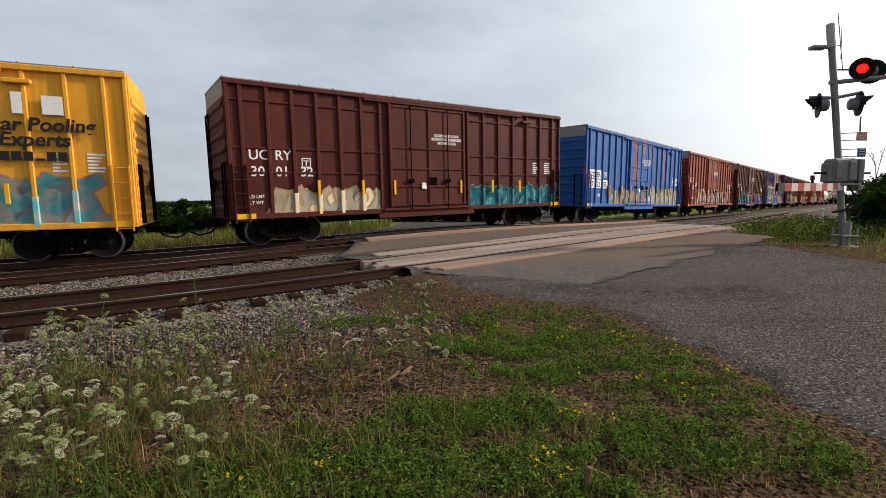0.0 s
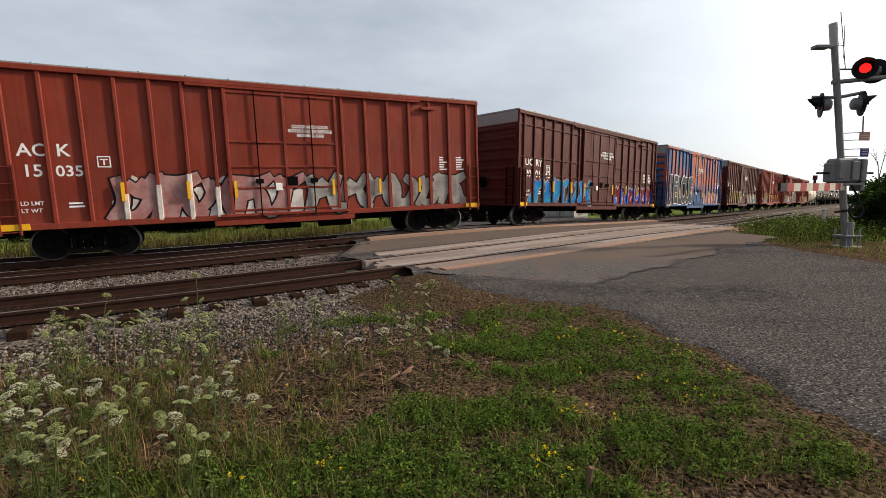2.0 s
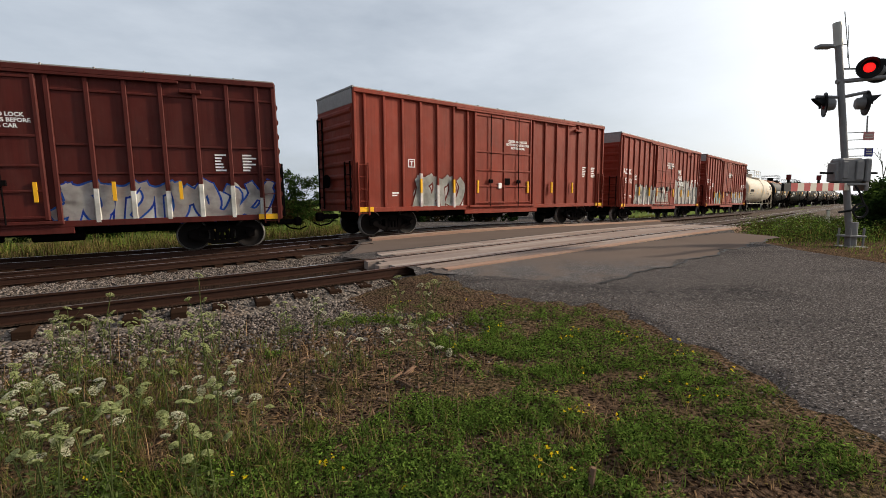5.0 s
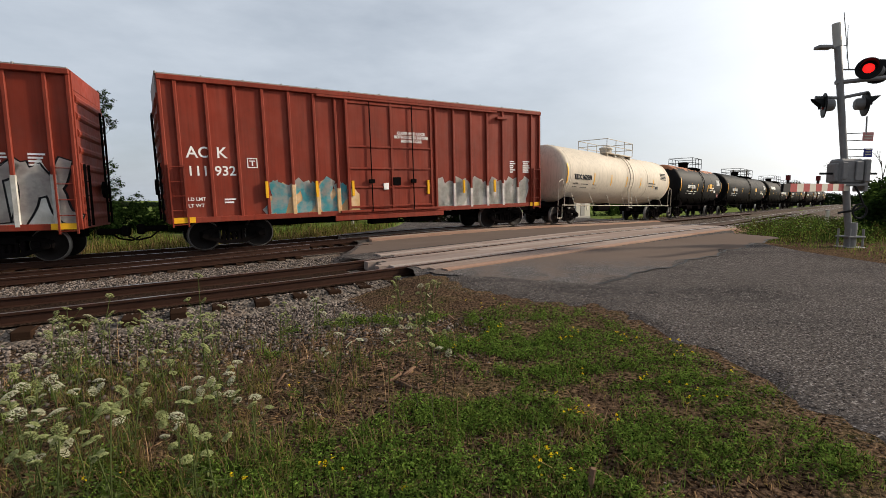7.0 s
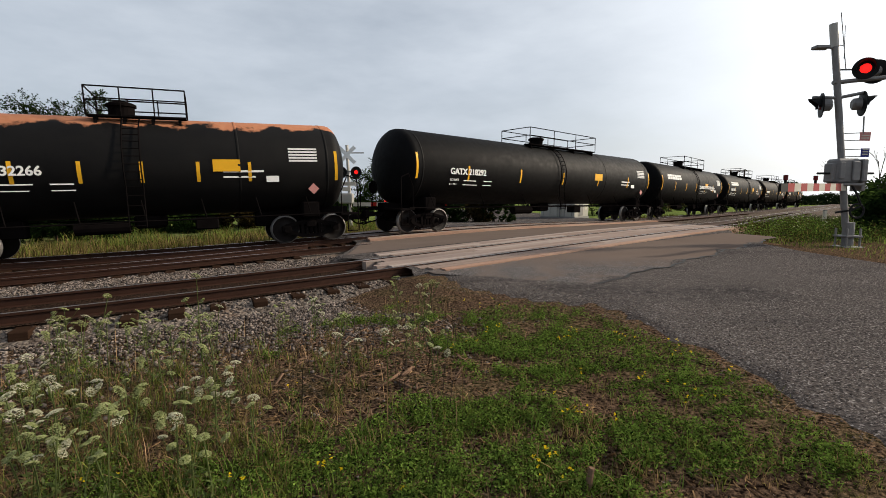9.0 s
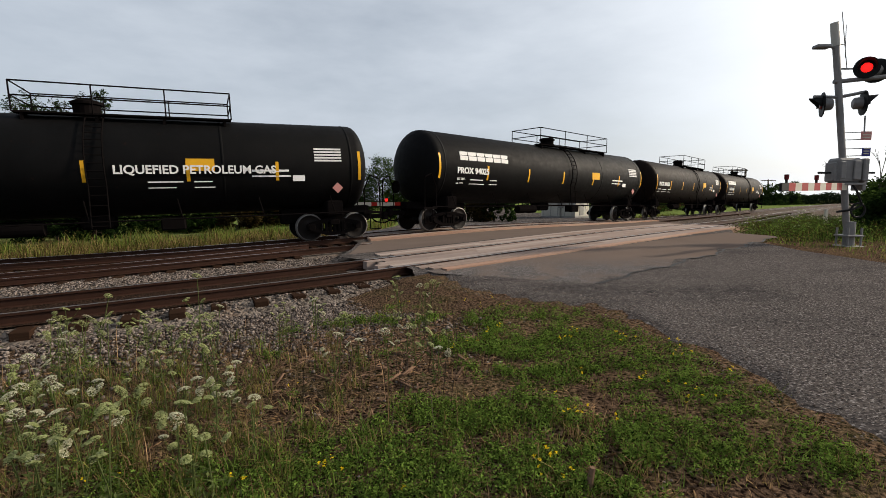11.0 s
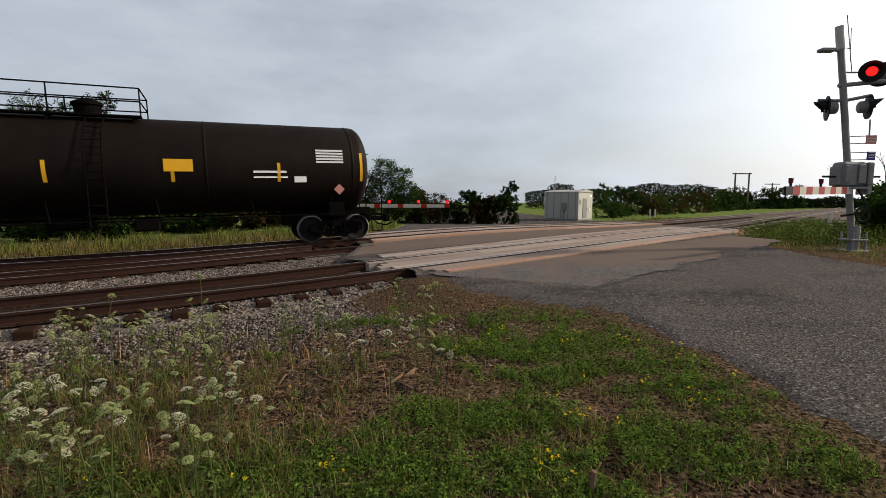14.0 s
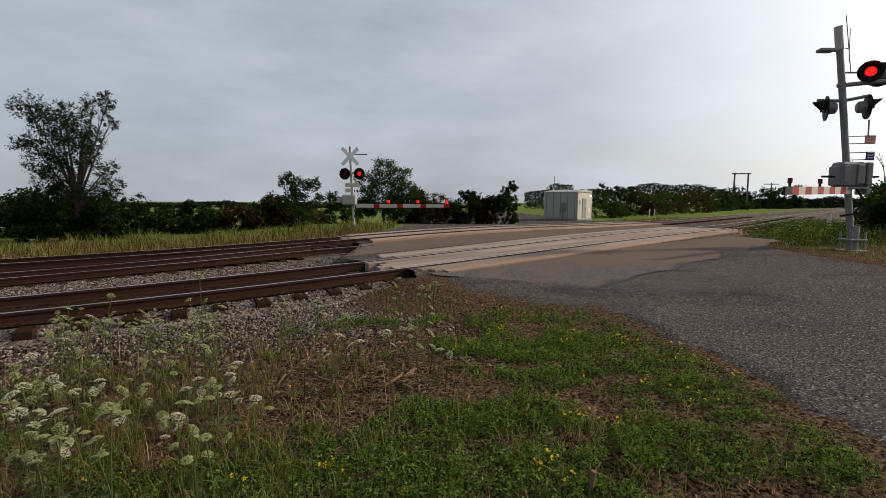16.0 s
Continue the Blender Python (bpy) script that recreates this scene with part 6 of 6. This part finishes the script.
# trees and shrubs
def build_tree(name, x, y, tall, lobes, leaves, size, mat, label, group="trees", trunk=.14, seed=0, lean=0.0, stems=1):
    """Tapered trunk, limbs to each lobe and a crown of leaf facets round twigs. lobes: (dx, dy, height, radius)."""
    r = np.random.default_rng(seed)
    root = tagged(new(name), label, name.replace("_", " "), group)
    z0 = float(ground_z(x, y)[0])
    root.matrix_basis = pose(x, y, z0 - .05)
    bm = bmesh.new()
    fork = tall * .32
    for k in range(stems):
        dx = (k - (stems - 1) / 2) * trunk * 2.2
        tube(bm, (dx, 0, 0), (dx + lean * fork, 0, fork), trunk, 9, trunk * .7)
        tips = []
        for i, (lx, ly, lz, lr) in enumerate(lobes):
            if i % stems != k:
                continue
            a = Vector((dx + lean * fork, 0, fork * r.uniform(.7, 1)))
            b = a.lerp(Vector((lx, ly, lz)), .55) + Vector((r.normal(0, .1), r.normal(0, .1), .1))
            tube(bm, a, b, trunk * .45, 7, trunk * .25)
            tube(bm, b, (lx, ly, lz), trunk * .25, 6, trunk * .08)
            for j in range(5):
                v = Vector(r.normal(0, 1, 3)).normalized() * lr * r.uniform(.5, 1.0)
                tube(bm, b.lerp(Vector((lx, ly, lz)), r.random()), Vector((lx, ly, lz)) + v, trunk * .09, 4, trunk * .03)
    part("trunk", bm, M["bark"], root)
    total = sum(l[3] ** 2 for l in lobes)
    pts = []
    for lx, ly, lz, lr in lobes:
        n = int(leaves * lr * lr / total)
        m = max(3, n // 26)
        d = r.normal(0, 1, (m, 3))
        d /= np.linalg.norm(d, axis=1)[:, None]
        twig = d * (lr * r.uniform(.25, 1.0, m) ** .6)[:, None]
        c = np.repeat(twig, 26, 0) + r.normal(0, lr * .13, (m * 26, 3))
        pts.append(c * np.array([1, 1, .9]) + np.array([lx, ly, lz]))
    p = np.concatenate(pts)
    p = p[p[:, 2] > .05]
    scraps("crown", p, size, 1.5, mat, "", r, "", (.7, 1.4), root)
    return root


build_tree("tree", -24.0, 30.2, 9.6, [(-2.6, 0, 8.6, 1.0), (-1.6, .3, 7.7, 1.2), (-.6, 0, 7.4, 1.2), (1.6, 0, 8.6, .9), (2.4, .2, 8.9, .7), (.8, 0, 7.4, 1.1), (-2.6, 0, 6.3, 1.0), (-1.3, 0, 6.0, 1.3),
           (0, 0, 5.6, 1.3), (-1.9, 0, 4.9, 1.1), (-.6, 0, 4.3, 1.2), (1.0, 0, 5.3, .9), (2.2, 0, 4.6, .8), (1.6, 0, 3.5, 1.0), (-.4, 0, 3.0, 1.1), (2.7, 0, 7.7, .6), (2.6, 0, 3.4, .7), (.4, .3, 6.5, 1.2), (1.3, 0, 6.4, .9), (-.2, 0, 8.4, .7), (1.9, 0, 2.4, 1.0), (-1.6, 0, 3.6, 1.0)],
           21000, .075, M["leaf_dark"], "tall ragged dark-leaved tree beside the railway", seed=1, trunk=.2, lean=.05)
build_tree("tree", -10.2, 32.6, 4.3, [(-.7, 0, 3.6, .7), (.1, 0, 2.9, .9), (-.6, 0, 2.0, .9), (1.1, 0, 3.3, .6), (1.3, 0, 2.2, .6), (.4, 0, 1.3, .9)], 6500, .08, M["leaf_mid"], "small young tree behind the far signal", seed=2, trunk=.08)
build_tree("tree", -5.6, 43.0, 6.0, [(0, 0, 5.0, 1.3), (1.4, 0, 4.2, 1.3), (-1.5, 0, 3.6, 1.3), (.2, 0, 3.0, 1.6), (2.2, 0, 2.8, 1.2), (-1.2, 0, 1.8, 1.3), (1.2, 0, 1.5, 1.4)], 12000, .10, M["leaf_mid"], "round leafy tree beyond the crossing", seed=3, trunk=.15)
shrubs = [(-36, 38, 2.9, 2.6, 0), (-32.6, 37, 2.6, 2.4, 0), (-29.5, 36, 3.4, 2.2, 0), (-27, 34.5, 2.6, 2.0, 0), (-25.0, 35.5, 2.8, 2.0, 0), (-21.5, 35.0, 1.8, 1.6, 1), (-19, 36.0, 2.3, 1.2, 1), (-16.6, 39.0, 1.7, 1.9, 2), (-14.2, 38.0, 2.1, 1.5, 1), (-12.2, 37.0, 1.9, 1.8, 2), (-18.0, 34.0, 1.5, 1.3, 1), (-15.4, 35.0, 1.5, 1.4, 2),
          (-9.2, 42.0, 2.2, 1.9, 1), (-1.4, 44.0, 2.9, 1.9, 2), (.9, 45.0, 3.0, 2.0, 0), (3.1, 45.0, 2.7, 1.7, 2), (5.0, 44.5, 2.6, 1.5, 0), (-3.2, 44.0, 2.4, 2.0, 0),
          (9.4, 75, 5.4, 2.1, 0), (21.5, 66, 3.2, 2.4, 1), (24.5, 68, 4.4, 2.4, 1), (28, 74, 4.6, 2.6, 0), (32, 78, 3.8, 2.8, 2), (36, 84, 4.0, 3.2, 1), (41, 88, 3.8, 3.4, 2), (47, 96, 4.2, 3.6, 1), (54, 104, 4.4, 4.0, 2), (62, 114, 4.6, 4.2, 1), (72, 124, 4.6, 4.6, 0), (84, 138, 5.0, 5.0, 1), (100, 156, 5.6, 5.0, 0),
          (-24.6, 29.6, 2.4, 1.7, 0), (-22.4, 29.9, 2.2, 1.4, 0), (-28.5, 32.5, 2.6, 1.9, 0), (-31.5, 33.5, 2.6, 2.0, 0), (16.6, 16.6, 1.5, 1.1, 0), (18.2, 18.6, 2.1, 1.3, 1), (20.5, 21.5, 2.8, 1.6, 1), (112, 158, 7.0, 6.0, 0), (128, 176, 7.0, 6.0, 1), (30.5, 31.0, 3.0, 2.2, 0)]
for i, (x, y, h, w, kind) in enumerate(shrubs):
    r = np.random.default_rng(100 + i)
    lobes = [(float(r.uniform(-1.0, 1.0) * w), float(r.uniform(-.5, .5) * w), float(h * q), float(w * r.uniform(.38, .60))) for q in (.12, .2, .3, .4, .55, .7, .8, .9)]
    far = math.hypot(x, y)
    build_tree("shrub", x, y, h * .8, lobes, int(5200 if far < 60 else 2400), .045 + .0018 * far, M[("leaf_dark", "leaf_mid", "leaf_brown")[kind]],
               ("dense dark green hedgerow shrub", "leafy green shrub by the line", "reddish-brown shrub in the hedgerow")[kind], "hedgerow shrubs", .06, 200 + i, stems=2)
# a bare tree by the signal and the far wood
bm = bmesh.new()
r = np.random.default_rng(77)


def twigs(p, way, length, rad, depth):
    q = p + way * length
    tube(bm, p, q, rad, 5, rad * .6)
    if depth:
        for _ in range(3):
            twigs(p.lerp(q, float(r.uniform(.5, 1))), (way + Vector(r.normal(0, .38, 3)) + Vector((0, 0, .12))).normalized(), length * .68, rad * .55, depth - 1)


twigs(Vector((0, 0, -.1)), Vector((.0, 0, 1)), 2.6, .09, 4)
bare = tagged(part("bare_tree", bm, M["bark"], None), "leafless grey tree with fine bare branches", "tree", "trees")
bare.matrix_basis = pose(28.2, 30.0, float(ground_z(28.2, 30.0)[0]))
n = 30000
wx = rng.uniform(26, 200, n)
top = 8.2 + np.array([noise.noise((a * .09, 0, 5)) * 1.6 + noise.noise((a * .5, 2, 5)) * .9 for a in wx]) - 2.0 * (wx < 34) - 2.2 * ((wx > 42) & (wx < 58)) - np.interp(wx, [92, 112], [0, 4.3])
wz = rng.random(n) ** .7 * top - .7
wy = 150 + (wx - 26) * .24 + rng.uniform(-3, 3, n)
scraps("far_wood", np.stack([wx, wy, wz], 1), .42, 1.5, M["wood_far"], "distant dark green wood beyond the fields", rng, "wood", (.7, 1.3))
n = 15000
wx = rng.uniform(-190, 25, n)
top = 1.5 + np.array([noise.noise((a * .06, 7, 5)) * 1.5 + noise.noise((a * .3, 9, 5)) * .8 for a in wx])
scraps("far_wood", np.stack([wx, 165 + rng.uniform(-4, 4, n) - np.abs(wx) * .15, rng.random(n) ** .7 * top - .7], 1), .5, 1.5, M["wood_far"], "distant hazy tree line beyond the fields", rng, "wood", (.7, 1.3))


def farm_shed():
    root = tagged(new("farm_building"), "low pale farm building far across the field", "building")
    root.matrix_basis = pose(15.0, 128.0, -.76)
    part("wall", box(bmesh.new(), (-2.5, -2, 0), (3.5, 2, 2.2)), M["white_band"], root)
    bm = bmesh.new()
    v = [bm.verts.new(p) for p in ((-3, -2.5, 2.2), (4, -2.5, 2.2), (4, 2.5, 2.2), (-3, 2.5, 2.2), (-3, 0, 3.6), (4, 0, 3.6))]
    for f in ((0, 1, 5, 4), (2, 3, 4, 5), (1, 2, 5), (3, 0, 4), (0, 3, 2, 1)):
        bm.faces.new([v[i] for i in f])
    part("roof", bm, M["galv"], root)
    part("door", box(bmesh.new(), (-.5, -2.06, 0), (.8, -2.0, 1.9)), M["under"], root)


farm_shed()


# tall verge grass beyond the far track and on the signal's side
def verge_band(n, s0, s1, o0, o1, h0, h1, mats, label, wid=.02):
    s, o = rng.uniform(s0, s1, n), rng.uniform(o0, o1, n)
    keep = (s < road_edge(o, ROAD_L) - .4) | (s > road_edge(o, ROAD_R) + .4)
    s, o = s[keep], o[keep]
    x, y = spot(s, o)
    tuft = np.clip(.75 + 1.1 * patchy(x, y, .55, 31.0), .25, 1.35)
    return blades("verge_grass", x, y, ground_z(x, y) - .02, rng.uniform(h0, h1, len(x)) * tuft, rng.uniform(wid * .6, wid * 1.4, len(x)), mats, label, rng, .5, rng.integers(0, len(mats), len(x)))


verge_band(26000, -26, 3, -9.5, -2.6, .12, .78, [M["weed"], M["straw"], M["leaf_brown"], M["grass"], M["weed"]], "tall yellow-green grass along the far track")
verge_band(9000, -24, 8, -15, -9, .3, .8, [M["grass"], M["clover"], M["weed"]], "green grass below the hedgerow", .03)
verge_band(6000, 12, 50, -9, -3.2, .15, .5, [M["grass"], M["weed"], M["leaf_brown"]], "low weeds beside the far track", .03)
verge_band(9000, 1.0, 16, 9.6, 17.5, .05, .22, [M["grass"], M["clover"]], "green grass round the signal's foot", .014)
verge_band(5000, 5.5, 30, 8.8, 14, .2, .6, [M["leaf_mid"], M["grass"], M["weed"], M["clover"]], "tall weeds beside the near track", .018)
s, o = rng.uniform(5.0, 26, 1500), rng.uniform(8.9, 13.8, 1500)
keep = s > road_edge(o, ROAD_R) + .5
cx, cy = spot(s[keep], o[keep])
x, y = np.repeat(cx, 30) + rng.normal(0, .16, len(cx) * 30), np.repeat(cy, 30) + rng.normal(0, .16, len(cx) * 30)
z = np.repeat(rng.uniform(.25, .75, len(cx)), 30) * rng.random(len(x)) ** .7
scraps("leafy_weeds", np.stack([x, y, ground_z(x, y) + z], 1), .032, 1.3, [M["leaf_mid"], M["leaf_brown"], M["clover"]], "leafy dark weeds beside the near track", rng, "weeds", (.8, 1.5), None, np.repeat(rng.integers(0, 3, len(cx)), 30))
s, o = rng.uniform(6, 26, 500), rng.uniform(9, 13, 500)
x, y = spot(s, o)
scraps("white_flowers", np.stack([x, y, ground_z(x, y) + rng.uniform(.4, .85, 500)], 1), .035, .6, M["umbel"], "white wildflowers among tall weeds", rng, "flowers")


# smooth apron between the crack and the rails, and the crack itself
def seam(s):
    f = np.clip((np.asarray(s) + 4.7) / 8.6, 0, 1.1)
    return 12.42 - .95 * f + .07 * np.sin(f * 31) + .04 * np.sin(f * 83 + 1) - 1.5 * np.maximum(0, -4.7 - np.asarray(s))


def apron_place(f, g):
    lft = road_edge(10.5, ROAD_L) + .2
    s = lft + (5.0 - lft) * f
    o = 9.8 + (seam(s) - 9.8) * g
    o = np.minimum(o, 9.8 + 9 * (5.3 - s) * .5)
    x, y = spot(s, o)
    return x, y, rail_z(s) + road_shape(o, near_line(s)) + .006 - .0045 * g ** 8


def apron2_place(f, g):
    o = 1.8 + 4.0 * g
    lft, rgt = road_edge(o, ROAD_L) + .15, road_edge(o, ROAD_R) - .15
    s = lft + (rgt - lft) * f
    x, y = spot(s, o)
    return x, y, rail_z(s) + road_shape(o, near_line(s)) + .006


sheet("road_apron", np.linspace(0, 1, 80), np.linspace(0, 1, 16), apron_place, M["apron"], "smoother brownish asphalt apron beside the rails", category="road", flip=True)
sheet("road_apron", np.linspace(0, 1, 50), np.linspace(0, 1, 14), apron2_place, M["apron"], "smooth brownish asphalt between the tracks", category="road", flip=True)
cr = []
for k in range(90):
    f = k / 89
    s = -4.7 + 8.6 * f
    o = float(seam(s)) + .02
    w = .018 + .016 * abs(math.sin(k * .9))
    cr.append((s, o, w))
verts, faces = [], []
for s, o, w in cr:
    for e in (-1, 1):
        x, y = spot(s, o + e * w)
        verts.append((float(x), float(y), float(rail_z(s) + road_shape(o, near_line(s))) + .011))
for k in range(len(cr) - 1):
    faces.append((2 * k, 2 * k + 2, 2 * k + 3, 2 * k + 1))
crack = tagged(new("road_crack", mesh_from("road_crack", verts, faces, M["rubber"])), "dark ragged seam across the asphalt", "crack", kind="structure")



PACE = [(0, -.15), (.5, .2), (1, .05), (1.5, .3), (2, 0), (2.5, .15), (3, .05), (3.5, .1), (4, .25), (6.5, .45), (7, .3), (7.5, .45), (8, .05), (8.5, .4), (9, .1), (11.5, 0), (12, 0), (12.5, 0), (13, -.05), (13.5, -.55), (14, -.35), (14.5, -.3), (16, -.3)]  # seconds, metres that the train is ahead of its even pace


def motions():
    """The train runs past at a steady pace and its wheels roll with it."""
    rows = np.unique(np.concatenate([np.arange(0, 16.01, 0.25), [p[0] for p in PACE]]))
    for root, middle, bogies in CARS:
        walk(root, [(float(t), car_pose(middle - float(np.interp(t, [p[0] for p in PACE], [p[1] for p in PACE])), float(t), bogies)) for t in rows])
    turns = np.arange(0, 481) / 30.0
    for wheels, dx in SPINNERS:
        walk(wheels, [(float(t), pose(dx, 0, .457, 0, -math.degrees(SPEED * float(t) / .483) % 360)) for t in turns])


motions()
